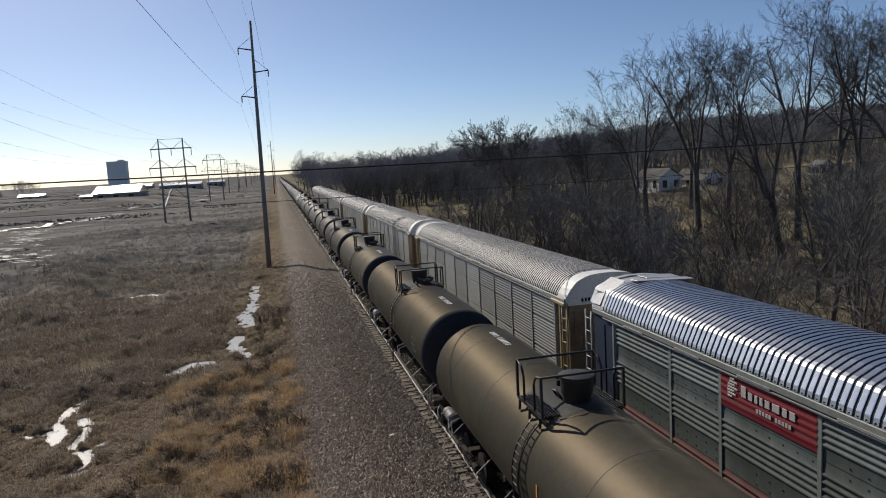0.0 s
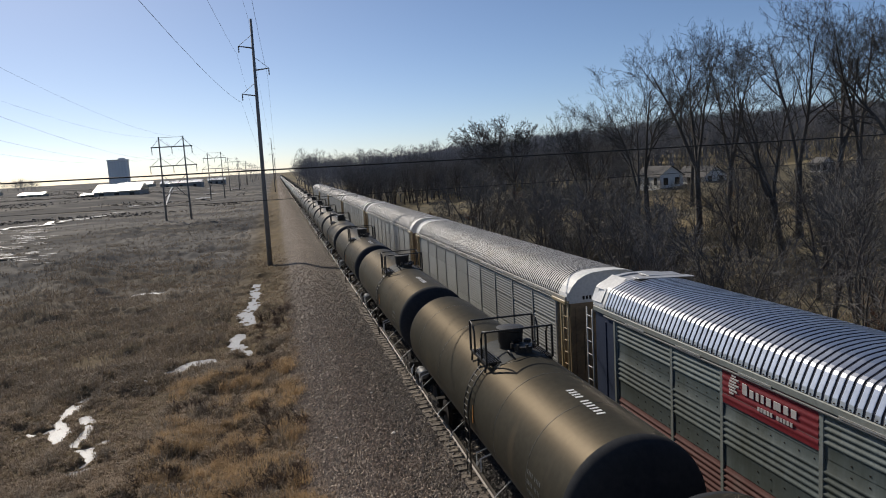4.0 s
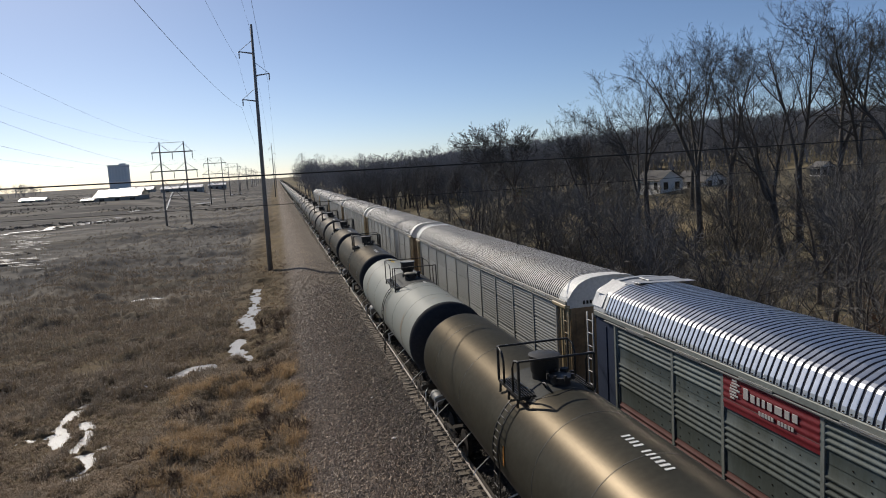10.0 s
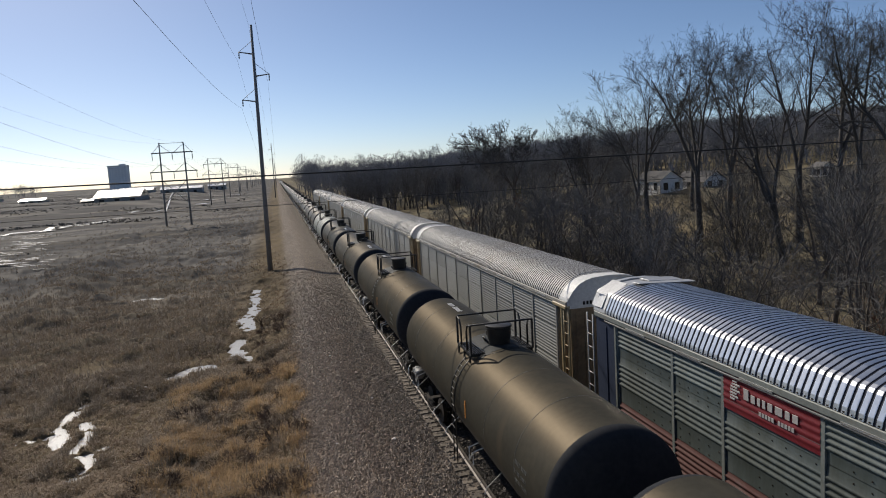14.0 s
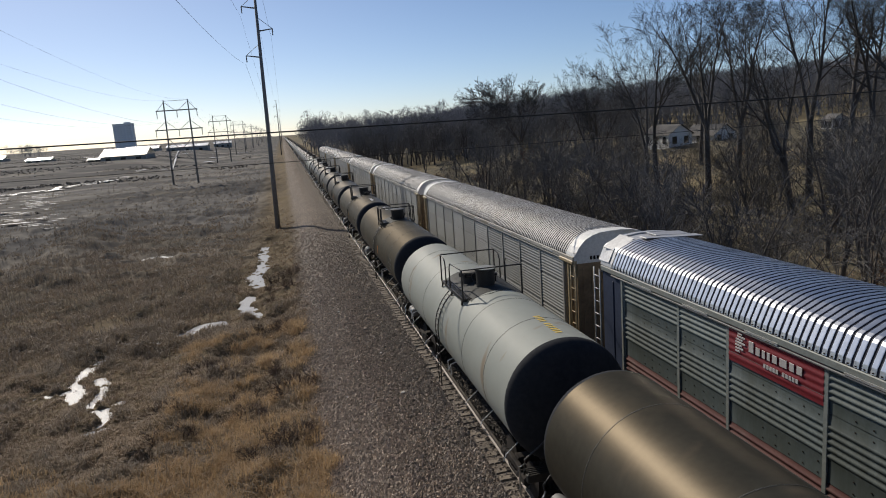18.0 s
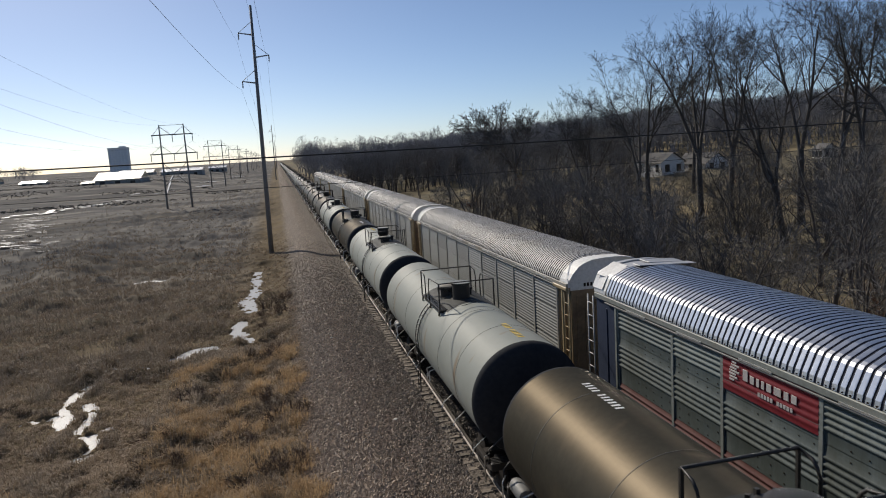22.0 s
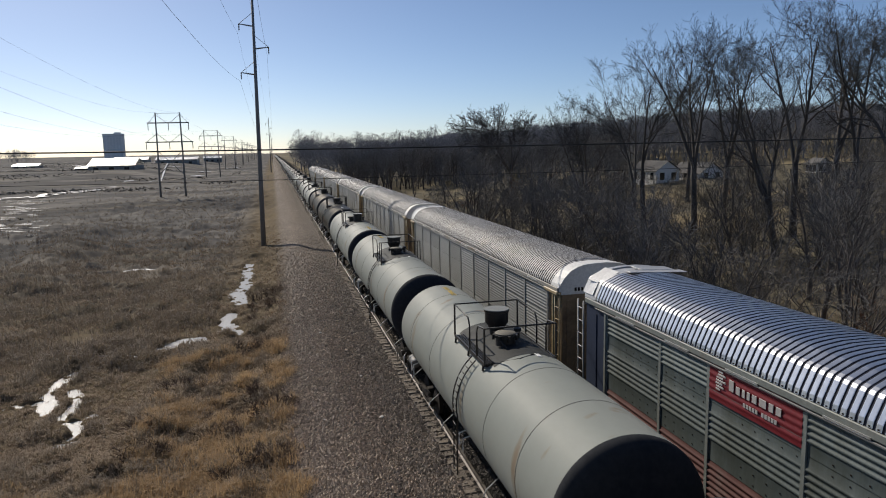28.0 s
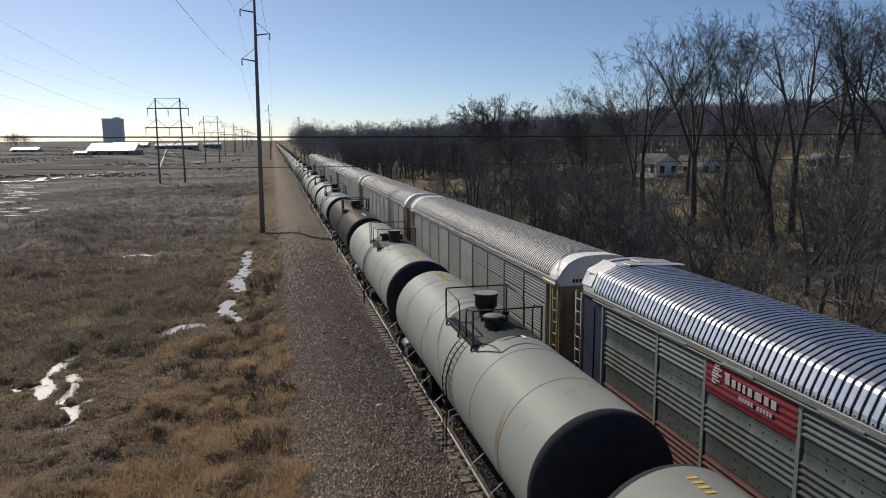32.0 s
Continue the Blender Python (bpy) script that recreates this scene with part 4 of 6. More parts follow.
def make_carrier(name, look_is):
    """A covered car carrier, rear end at the origin, standing along the track."""
    sheet, post, roofm, cap, door, lower, bays, pitch = look_is
    car = new(name)
    prof = TALL_PROF if bays == 9 else ROOF_PROF
    up = 0.15 if bays == 9 else 0.0        # the galvanised car stands taller
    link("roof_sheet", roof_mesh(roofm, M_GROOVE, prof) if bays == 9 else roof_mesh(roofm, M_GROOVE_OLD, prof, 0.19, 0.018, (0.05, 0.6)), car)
    bm = bmesh.new()                            # rivets along the eaves
    for k in range(int((AUTO_LEN - 1.5) / 0.195)):
        x, z = prof[0]
        add_box(bm, (x - 0.015, 0.75 + (k + 0.38) * 0.195, z + 0.035), (0.03, 0.026, 0.026))
    part("eave_rivets", bm, M_TRUCK, car, "row of dark rivets along the eaves")["kind"] = "stuff"
    for y0, d in ((0, 1), (AUTO_LEN, -1)):      # roof ends
        bm = bmesh.new()
        rows = []
        for yy, k in ((y0, 1.0), (y0 + d * 0.8, 1.004)):
            rows.append([bm.verts.new((x * k, yy, 4.9 + (z - 4.9) * (1.0 if k == 1.0 else 1.006))) for x, z in prof])
        for j in range(len(prof) - 1):
            bm.faces.new((rows[0][j], rows[0][j + 1], rows[1][j + 1], rows[1][j]))
        low = [bm.verts.new((-1.6, y0, 4.66 + up)), bm.verts.new((1.6, y0, 4.66 + up))]
        bm.faces.new([low[0], *rows[0], low[1]])
        part("roof_end", bm, cap, car, "plain pale roof end sheet")
        bm = bmesh.new()
        ring = [[bm.verts.new((x * k, yy, 4.9 + (z - 4.9) * k + h)) for x, z in prof[1:-1]] for yy, k, h in
                ((y0 - d * 0.13, 1.008, 0.0), (y0 - d * 0.13, 1.008, 0.035), (y0 + d * 0.12, 1.012, 0.035), (y0 + d * 0.12, 1.004, 0.0))]
        for ra, rb in zip(ring, ring[1:] + ring[:1]):
            for j in range(len(ra) - 1):
                bm.faces.new((ra[j], ra[j + 1], rb[j + 1], rb[j]))
        part("roof_lip", bm, cap, car, "overhanging rim of the roof end")
        bm = bmesh.new()
        for k in range(7):
            if k != 4:
                add_box(bm, (-0.95 + k * 0.13, y0 - d * 0.006, 4.84 + up), (0.08, 0.012, 0.13))
        part("end_mark", bm, M_TRUCK, car, "small dark painted marks")["kind"] = "stuff"
    for y0, d in ((0.02, 1), (AUTO_LEN - 0.02, -1)):   # end doors
        for sx in (-1, 1):
            bm = bmesh.new()
            add_box(bm, (sx * 0.74, y0 + d * 0.06, 2.94 + up / 2), (1.42, 0.08, 3.48 + up), 0.01)
            for k in range(4):
                add_box(bm, (sx * (0.25 + k * 0.33), y0 + d * 0.02, 2.85), (0.06, 0.05, 3.2))
            part("end_door", bm, door, car, "tall folded end door")
    # sides: the far one is plain, the near one in bays
    box("side_wall", (HALF_W - 0.05, AUTO_LEN / 2, 3.05 + up / 2), (0.08, AUTO_LEN - 1.9, 3.6 + up), sheet, car)
    ribbed = bays == 9
    widths = [3.10, 2.17, 3.14, 2.6, 2.6, 2.6, 3.14, 2.17, 3.10] if ribbed else [pitch] * bays
    edge = 1.54 if ribbed else 1.15
    first = AUTO_LEN - edge - sum(widths)
    sheets = {}
    bm = bmesh.new()
    add_box(bm, (0.035 if ribbed else 0.022, 0, 3.05 + up / 2), (0.13, 0.13, 3.6 + up), 0.012)
    me = part("side_post", bm, post, car, loc=(-HALF_W, first, 0)).data
    clip = bolts = None
    y = first
    for w in widths:
        pitch = w
        if w not in sheets:
            deep = 0.034 if ribbed else 0.024
            sheets[w] = [panel_mesh("upper_sheet", 3.93 if ribbed else 3.735, 4.92 if ribbed else 4.74, [(4.17, 4.86, 5)] if ribbed else [(3.75, 4.71, 8)], w - 0.12, sheet, deep),
                         panel_mesh("middle_sheet", 2.475 if ribbed else 2.49, 3.916 if ribbed else 3.708, [(2.96, 3.72, 5)] if ribbed else [(2.5, 3.69, 10)], w - 0.12, sheet, deep),
                         panel_mesh("lower_sheet", 1.3, 2.462, [(1.5, 2.41, 6)] if ribbed else [(1.33, 2.44, 9)], w - 0.12, lower, deep)]
        for sh, nm in zip(sheets[w], ("upper_sheet", "middle_sheet", "lower_sheet")):
            link(nm, sh, car, m=pose(-HALF_W + 0.005, y + 0.06, 0))
        if ribbed:
            if bolts is None:
                bm = bmesh.new()
                for z in (1.4, 2.56, 2.8, 3.8, 4.02, 4.9):
                    for j in range(5):
                        add_box(bm, (0, 0.2 + j * 0.42, z), (0.016, 0.03, 0.03))
                bolts = part("sheet_bolts", bm, M_TRUCK, car, loc=(-HALF_W, y, 0))
                bolts["kind"] = "stuff"
            else:
                link("sheet_bolts", bolts.data, car, loc=(-HALF_W, y, 0))["kind"] = "stuff"
        link("side_post", me, car, loc=(-HALF_W, y + pitch, 0))
        if clip is None:
            clip = box("rail_clip", (0, 0, 0), (0.02, 1.1, 0.05), M_BRIGHT, car, "bright metal clip on the top rail")
            clip.location = (-HALF_W - 0.085, y + pitch * 0.6, 4.83 + up * 0.5)
        else:
            link("rail_clip", clip.data, car, loc=(-HALF_W - 0.085, y + pitch * 0.6, 4.83 + up * 0.5))
        y += w
    for sx in (-1, 1):
        box("top_rail", (sx * (HALF_W + 0.01), AUTO_LEN / 2, 4.83 + up), (0.14, AUTO_LEN - 0.1, 0.17), post, car, bevel=0.02)
        box("door_track", (sx * (HALF_W + 0.06), AUTO_LEN / 2, 4.7 + up), (0.05, AUTO_LEN - 1.6, 0.045), M_GREYSTEEL, car, bevel=0.008)
        box("side_sill", (sx * (HALF_W - 0.05), AUTO_LEN / 2, 1.12), (0.2, AUTO_LEN - 0.3, 0.34), post, car, bevel=0.02)
    for y0, d in ((0.0, 1), (AUTO_LEN, -1)):       # corner posts and ladders
        ladm = M_LADDER if door is M_DOORBLUE else M_LADTAN
        box("corner_post", (-HALF_W + 0.02, y0 + d * (edge - 0.07), 3.0 + up / 2), (0.16, 0.14, 3.75 + up), post, car, bevel=0.02)
        bm = bmesh.new()
        add_box(bm, (-HALF_W + (0.03 if bays == 9 else 0.2), y0 + d * (edge / 2), 2.95 + up / 2), (0.05, edge - 0.1, 3.55 + up))
        add_box(bm, (-HALF_W + (0.0 if bays == 9 else 0.17), y0 + d * 0.78, 2.95), (0.04, 0.06, 3.4), 0.01)
        part("corner_panel", bm, door, car)
        box("door_edge", (-HALF_W + 0.06, y0 + d * 0.2, 2.95), (0.1, 0.07, 3.5), ladm if door is not M_DOORBLUE else door, car, bevel=0.01)
        if bays != 9:
            box("door_post", (-HALF_W - 0.02, y0 + d * 0.5, 2.9), (0.14, 0.14, 3.7), ladm, car, "tan painted door post", bevel=0.02)
            box("header", (-HALF_W - 0.03, y0 + d * 0.62, 4.72), (0.2, 1.25, 0.13), ladm, car, "tan painted header beam", bevel=0.02)
        lad = new("ladder")
        lad.parent = car
        x = -HALF_W - 0.03
        lo_y = -0.55 if ribbed else -0.05
        for yy in (lo_y, lo_y + 0.42):
            tube("stile", [(x, y0 + d * yy, 0.9), (x, y0 + d * yy, 4.74 + up)], 0.026, ladm, lad, n=5)
        for k in range(9):
            tube("rung", [(x, y0 + d * lo_y, 1.1 + k * 0.44), (x, y0 + d * (lo_y + 0.42), 1.1 + k * 0.44)], 0.018, ladm, lad, n=5)
    bm = bmesh.new()
    add_box(bm, (0, AUTO_LEN / 2, 1.0), (2.9, AUTO_LEN - 0.2, 0.2))
    add_box(bm, (0, AUTO_LEN / 2, 0.8), (0.7, AUTO_LEN - 0.2, 0.4))
    part("underframe", bm, M_TRUCK, car)
    box("inner_deck", (0, AUTO_LEN / 2, 2.95), (2.7, AUTO_LEN - 0.6, 0.1), M_TRUCK, car)
    for y in (3.0, AUTO_LEN - 3.0):
        truck(car, y)
    for y0, d in ((0, -1), (AUTO_LEN, 1)):
        bm = bmesh.new()
        add_box(bm, (0, y0 + d * 0.45, 0.86), (0.2, 0.9, 0.24), 0.03)
        part("coupler", bm, M_TRUCK, car)
    return car


M_LADDER = mat("pale_ladder_paint", (0.36, 0.37, 0.37), (0.45, 0.46, 0.45), 3, 0.5)
M_LADTAN = mat("tan_ladder_paint", (0.3, 0.225, 0.12), (0.4, 0.31, 0.18), 3, 0.5)
CARRIER_GAP = 2.1


def build_carriers():
    a = make_carrier("car_carrier", (M_GALV, M_POSTS, M_ROOF, M_CAP_METAL, M_DOORBLUE, M_RUSTRED, 9, 2.93))
    a.matrix_basis = pose(AUTO_X, 21.0 - AUTO_LEN, 0)
    tagged(a, "galvanised car carrier with shiny ribbed roof and red sign", "car carrier", "standing car carriers")
    b = make_carrier("car_carrier", (M_GALV_TAN, M_POSTS_TAN, M_ROOF_OLD, M_CAP, M_DOORTAN, M_GALV_TAN, 10, 2.55))
    b.matrix_basis = pose(AUTO_X, 23.2, 0)
    tagged(b, "aged grey car carrier with tan end doors and white roof end", "car carrier", "standing car carriers")
    y = 23.2
    for k in range(5):
        y += AUTO_LEN + CARRIER_GAP
        c = copy_thing(b, pose(AUTO_X, y, 0))
        tagged(c, "weathered grey car carrier standing in a line on rails")
    # red sign on the first carrier
    # loose bent sheets on its roof end
    for c, size, turns in (((0.55, AUTO_LEN - 0.5, 5.965), (1.3, 0.55, 0.02), (3, 4, 6)), ((0.35, AUTO_LEN - 1.05, 5.965), (1.9, 0.5, 0.018), (-2, 2, -4)),
                           ((-1.12, AUTO_LEN - 0.35, 5.79), (0.75, 0.75, 0.018), (4, -27, 8)), ((-1.5, AUTO_LEN - 0.3, 5.44), (0.5, 0.6, 0.018), (-3, -63, 3))):
        sheet = box("bent_sheet", (0, 0, 0), size, M_CAP_METAL, a, "loose bent sheet on the roof end", bevel=0.006)
        sheet.matrix_basis = pose(*c, *turns)
    pitch = 3.14
    s = new("sign")
    s.parent = a
    s.location = (0, AUTO_LEN - 9.95, 0)
    me = panel_mesh("sign_sheet", 4.02, 4.93, [(4.09, 4.86, 5)], pitch - 0.12, M_SIGN, 0.016)
    link("sign_sheet", me, s, "red painted ribbed sign sheet", m=pose(-HALF_W - 0.026, 0.06, 0))
    x = -HALF_W - 0.052
    for k in range(7):
        u = (k - 3) / 3.4
        w = 0.42 * math.sqrt(1 - u * u)
        bm = bmesh.new()
        add_box(bm, (x, 2.68 - 0.05 * u - (0.05 if k % 2 else 0), 4.55 + u * 0.24), (0.012, w * (0.62 if k in (2, 4) else 0.85), 0.045), 0.004)
        part("emblem_bar", bm, M_DULLWHITE, s)
    yy = 2.34
    for w, h in ((0.2, 0.26), (0.17, 0.18), (0.12, 0.18), (0.12, 0.18), (0.18, 0.18), (0.26, 0.18), (0.17, 0.18), (0.19, 0.18)):
        bm = bmesh.new()
        add_box(bm, (x, yy - w / 2, 4.44 + h / 2), (0.012, w * 0.86, h), 0.005)
        part("letter_bar", bm, M_DULLWHITE, s)
        yy -= w + 0.045
    bm = bmesh.new()
    yy = 1.78
    for k in range(11):
        if k != 5:
            add_box(bm, (x, yy, 4.28), (0.012, 0.07, 0.09))
        yy -= 0.1
    part("small_wording", bm, M_DULLWHITE, s, "small white painted bars")["kind"] = "stuff"


build_carriers()


# ---- poles, towers and wires ----
M_POLE = mat("weathered_steel_pole", (0.17, 0.168, 0.165), (0.235, 0.232, 0.228), 0.8, 0.75, 0.1, 0.2, 20)
M_WIRE = mat("black_cable", (0.012, 0.012, 0.013), (0.02, 0.02, 0.02), 2, 0.6)
M_INSUL = mat("grey_insulator", (0.2, 0.2, 0.2), (0.3, 0.3, 0.3), 3, 0.3)


def sag(a, b, drop, n=16):
    a, b = Vector(a), Vector(b)
    return [a.lerp(b, k / n) - Vector((0, 0, 4 * drop * (k / n) * (1 - k / n))) for k in range(n + 1)]


def make_pole(h, r0=0.31, r1=0.14):
    p = new("power_pole")
    tube("shaft", [(0, 0, -0.5), (0, 0, h * 0.5), (0, 0, h)], r0, M_POLE, p, n=12, r2=r1)
    for z, sx in ((h - 3.4, -1), (h - 6.0, 1), (h - 9.0, -1)):
        bm = bmesh.new()
        add_tube(bm, [(0, 0, z), (sx * 1.7, 0, z + 0.25)], 0.1, 6, 0.06)
        add_tube(bm, [(0, 0, z + 1.6), (sx * 1.6, 0, z + 0.3)], 0.03, 5)
        part("crossarm", bm, M_POLE, p)
        lathe("insulator", [(0.03, 0), (0.09, -0.05), (0.05, -0.2), (0.09, -0.3), (0.05, -0.5), (0.09, -0.6), (0.02, -0.8)], M_INSUL, p, n=8, at=(sx * 1.65, 0, z + 0.22))
    return p


def make_tower():
    """Two-legged transmission frame."""
    t = new("transmission_tower")
    H = 23.4
    for sx in (-1, 1):
        tube("leg", [(sx * 3.35, 0, -0.6), (sx * 3.2, 0, H)], 0.3, M_POLE, t, n=8, r2=0.16)
    for z, w in ((H - 2.8, 5.5), (H - 8.0, 6.3)):
        box("crossarm", (0, 0, z), (2 * w, 0.22, 0.3), M_POLE, t, bevel=0.03)
        for sx in (-1, 1):
            tube("arm_brace", [(sx * 3.2, 0, z + 2.3), (sx * (w - 0.4), 0, z + 0.1)], 0.06, M_POLE, t, n=5)
            tube("arm_brace", [(sx * 3.2, 0, z + 2.3), (sx * 0.5, 0, z + 0.1)], 0.06, M_POLE, t, n=5)
        for x in (-w + 0.2, 0, w - 0.2):
            lathe("insulator", [(0.04, 0), (0.13, -0.1), (0.07, -0.5), (0.13, -0.8), (0.07, -1.2), (0.13, -1.5), (0.04, -1.9)], M_INSUL, t, n=8, at=(x, 0, z - 0.1))
    box("top_tie", (0, 0, H - 0.2), (6.6, 0.1, 0.1), M_POLE, t)
    for sx in (-1, 1):
        tube("cross_brace", [(sx * 3.25, 0, H - 10.4), (0, 0, H - 13.6)], 0.09, M_POLE, t, n=5)
        tube("cross_brace", [(sx * 3.3, 0, H - 17.0), (0, 0, H - 13.6)], 0.09, M_POLE, t, n=5)
    return t


def wires(name, runs, r, material, label):
    for pts in runs:
        tagged(tube(name, pts, r, material, n=5), label, "wire")


def build_power():
    gz = lambda x, y: float(ground_height(np.array(float(x)), np.array(float(y))))
    p1 = make_pole(29.6)
    p1.matrix_basis = pose(-7.95, 89.0, gz(-7.95, 89), 0, 0.5, 0)
    tagged(p1, "tall weathered single power pole with short arms beside the track", "utility pole", "power poles along the line")
    ys = [89.0]
    for y in (400, 715, 1030):
        q = copy_thing(p1, pose(-7.95 + (y - 89) * 0.0022, y, gz(-8.2, y)))
        ys.append(y)
    t1 = make_tower()
    spots = [(-33.6, 208), (-35.2, 368), (-35.6, 528), (-36, 690), (-36.4, 850), (-36.8, 1010), (-37.2, 1180), (-37.6, 1350)]
    for i, (x, y) in enumerate(spots):
        m = pose(x, y, gz(x, y), 0, 0, -4)
        if i == 0:
            t1.matrix_basis = m
            tagged(t1, "dark two-legged transmission tower with two crossarms in the marsh", "power tower", "row of transmission towers")
        else:
            copy_thing(t1, m)
    spots = [(-31, 40), *spots]
    H = 23.4
    for (xa, ya), (xb, yb) in zip(spots[:4], spots[1:5]):
        za = gz(xa, ya) if ya > 45 else -2.0
        zb = gz(xb, yb)
        runs = []
        for z, w in ((H - 2.8, 5.5), (H - 8.0, 6.3)):
            for x in (-w + 0.2, 0, w - 0.2):
                runs.append(sag((xa + x, ya, za + z - 2), (xb + x, yb, zb + z - 2), 3.2))
        for x in (-3.2, 3.2):
            runs.append(sag((xa + x, ya, za + H), (xb + x, yb, zb + H), 2.4))
        wires("power_line", runs, 0.009, M_WIRE, "thin dark power line between transmission towers")
    runs = []
    for dz, sx in ((-4.0, -1.65), (-6.6, 1.65), (-9.6, -1.65), (0, 0)):
        runs.append(sag((-9.5 + sx, -60, 27.5 + dz), (-7.95 + sx, 89, 28.0 + dz), 2.4))
        runs.append(sag((-7.95 + sx, 89, 28.0 + dz), (-7.27 + sx, 400, 27.6 + dz), 5.0))
    wires("power_line", runs, 0.01, M_WIRE, "thin dark power line carried by the tall pole")
    # two cables strung across the line
    wires("cross_cable", [sag((-60, 30, 10.75), (70, 30, 10.55), 0.62)], 0.03, M_WIRE, "thick black cable strung across the line")
    wires("cross_cable", [sag((-60, 30, 9.55), (70, 30, 9.5), 0.72)], 0.013, M_WIRE, "thin black cable strung across the line")


build_power()


# ---- distant buildings ----
# Concrete paler than its own grey: distance haze put into the colour
M_CONC = mat("hazed_concrete", (0.75, 0.75, 0.75), (0.82, 0.82, 0.82), 0.05, 0.8)
M_WHROOF = mat("bright_metal_roofing", (0.8, 0.8, 0.78), (0.88, 0.88, 0.86), 0.05, 0.28, 0.85)
M_WHWALL = mat("dull_shed_wall", (0.22, 0.215, 0.2), (0.3, 0.29, 0.27), 0.1, 0.7)
M_GLASS = mat("dark_window_glass", (0.02, 0.022, 0.025), (0.03, 0.032, 0.036), 0.5, 0.1)
# Far windows lightened nearly to the wall tone, also for haze
M_FARGLASS = mat("hazed_far_glass", (0.6, 0.61, 0.63), (0.66, 0.67, 0.69), 0.5, 0.5)
M_HOUSE = mat("white_clapboard", (0.62, 0.61, 0.58), (0.72, 0.71, 0.68), 0.5, 0.65)
M_SHINGLE = mat("grey_shingle", (0.1, 0.097, 0.093), (0.15, 0.145, 0.14), 0.8, 0.9, 0, 0.3, 8, spec=0.1)


def build_far():
    x, y = -247, 1210
    b = new("tower_block")
    b.location = (x, y, 2)
    tagged(b, "grey concrete tower block on the horizon", "building")
    box("wall", (0, 0, 18), (28, 20, 42), M_CONC, b, bevel=0.2)
    box("roof_parapet", (0, 0, 39.8), (29, 21, 1.6), M_CONC, b)
    box("roof_house", (6, 0, 41.6), (9, 8, 2.4), M_CONC, b)
    win = None
    for r in range(11):
        for c in range(6):
            loc = (-11.2 + c * 4.5, -10.05, 3.0 + r * 3.3)
            if win is None:
                win = box("window", (0, 0, 0), (2.2, 0.2, 1.3), M_FARGLASS, b)
                win.location = loc
            else:
                link("window", win.data, b, loc=loc)
    gz = lambda x, y: float(ground_height(np.array(float(x)), np.array(float(y))))
    # sheds: x from, x to, y, depth, eaves, ridge
    for (x0, x1, y0, d, h, r) in ((-106, -82, 428, 30, 2.9, 7.0), (-113, -106.5, 430, 10, 2.2, 3.2), (-104, -70, 650, 22, 3.8, 6.0), (-186, -170, 560, 14, 2.6, 4.2), (-160, -128, 760, 22, 3.6, 6.6),
                                  (-78, -60, 800, 16, 3.8, 6.0), (-300, -270, 760, 20, 3.4, 6.4)):
        s = new("warehouse")
        s.location = ((x0 + x1) / 2, y0 + d / 2, gz(x0, y0) - 0.9)
        w = x1 - x0
        tagged(s, "low industrial shed with a bright sunlit metal roof", "warehouse", "sheds on the plain")
        box("wall", (0, 0, h / 2 - 0.6), (w, d, h + 0.8), M_WHWALL, s)
        for sy in (-1, 1):
            bm = bmesh.new()
            a = [bm.verts.new(v) for v in ((-w / 2 - 0.6, sy * (d / 2 + 0.6), h), (w / 2 + 0.6, sy * (d / 2 + 0.6), h), (w / 2 + 0.6, 0, r), (-w / 2 - 0.6, 0, r))]
            bm.faces.new(a)
            bmesh.ops.solidify(bm, geom=bm.faces[:], thickness=0.2)
            part("roof", bm, M_WHROOF, s)
        for k in range(3):
            box("loading_door", (-w / 3 + k * w / 3, -d / 2 - 0.03, 0.9), (2.6, 0.1, 2.2), M_GLASS, s)
    gz = lambda x, y: float(ground_height(np.array(float(x)), np.array(float(y))))

    def house(x, y, w, d, h, turn, label):
        o = new("house")
        o.matrix_basis = pose(x, y, gz(x, y) - 0.3, 0, 0, turn)
        tagged(o, label, "house", "houses on the wooded slope")
        bm = bmesh.new()
        v = [bm.verts.new(q) for q in ((-w / 2, -d / 2, 0), (w / 2, -d / 2, 0), (w / 2, -d / 2, h), (0, -d / 2, h + w * 0.33), (-w / 2, -d / 2, h),
                                       (-w / 2, d / 2, 0), (w / 2, d / 2, 0), (w / 2, d / 2, h), (0, d / 2, h + w * 0.33), (-w / 2, d / 2, h))]
        for f in ((0, 1, 2, 3, 4), (9, 8, 7, 6, 5), (0, 4, 9, 5), (1, 6, 7, 2)):
            bm.faces.new([v[i] for i in f])
        part("wall", bm, M_HOUSE, o)
        for sx in (-1, 1):
            bm = bmesh.new()
            e = [bm.verts.new(q) for q in ((sx * (w / 2 + 0.4), -d / 2 - 0.4, h - 0.2), (0, -d / 2 - 0.4, h + w * 0.33 + 0.12), (0, d / 2 + 0.4, h + w * 0.33 + 0.12), (sx * (w / 2 + 0.4), d / 2 + 0.4, h - 0.2))]
            bm.faces.new(e)
            part("roof", bm, M_SHINGLE, o)
        for sx in (-0.25, 0.25):
            wn = box("window", (sx * w, -d / 2 - 0.02, h * 0.6), (1.0, 0.08, 1.4), M_GLASS, o)
            box("frame", (sx * w, -d / 2 - 0.01, h * 0.6), (1.2, 0.06, 1.6), M_HOUSE, wn)
        for k in range(3):
            box("window", (-w / 2 - 0.02, -d / 3 + k * d / 3, h * 0.6), (0.08, 1.0, 1.4), M_GLASS, o)
    house(67.5, 127, 5.0, 9, 3.0, 2, "white clapboard house behind bare trees")
    house(77.5, 128, 5.5, 9, 1.9, 6, "low pale house behind bare trees")
    house(93.5, 113, 3.0, 3.6, 1.7, -12, "low pale shed among bare trees")


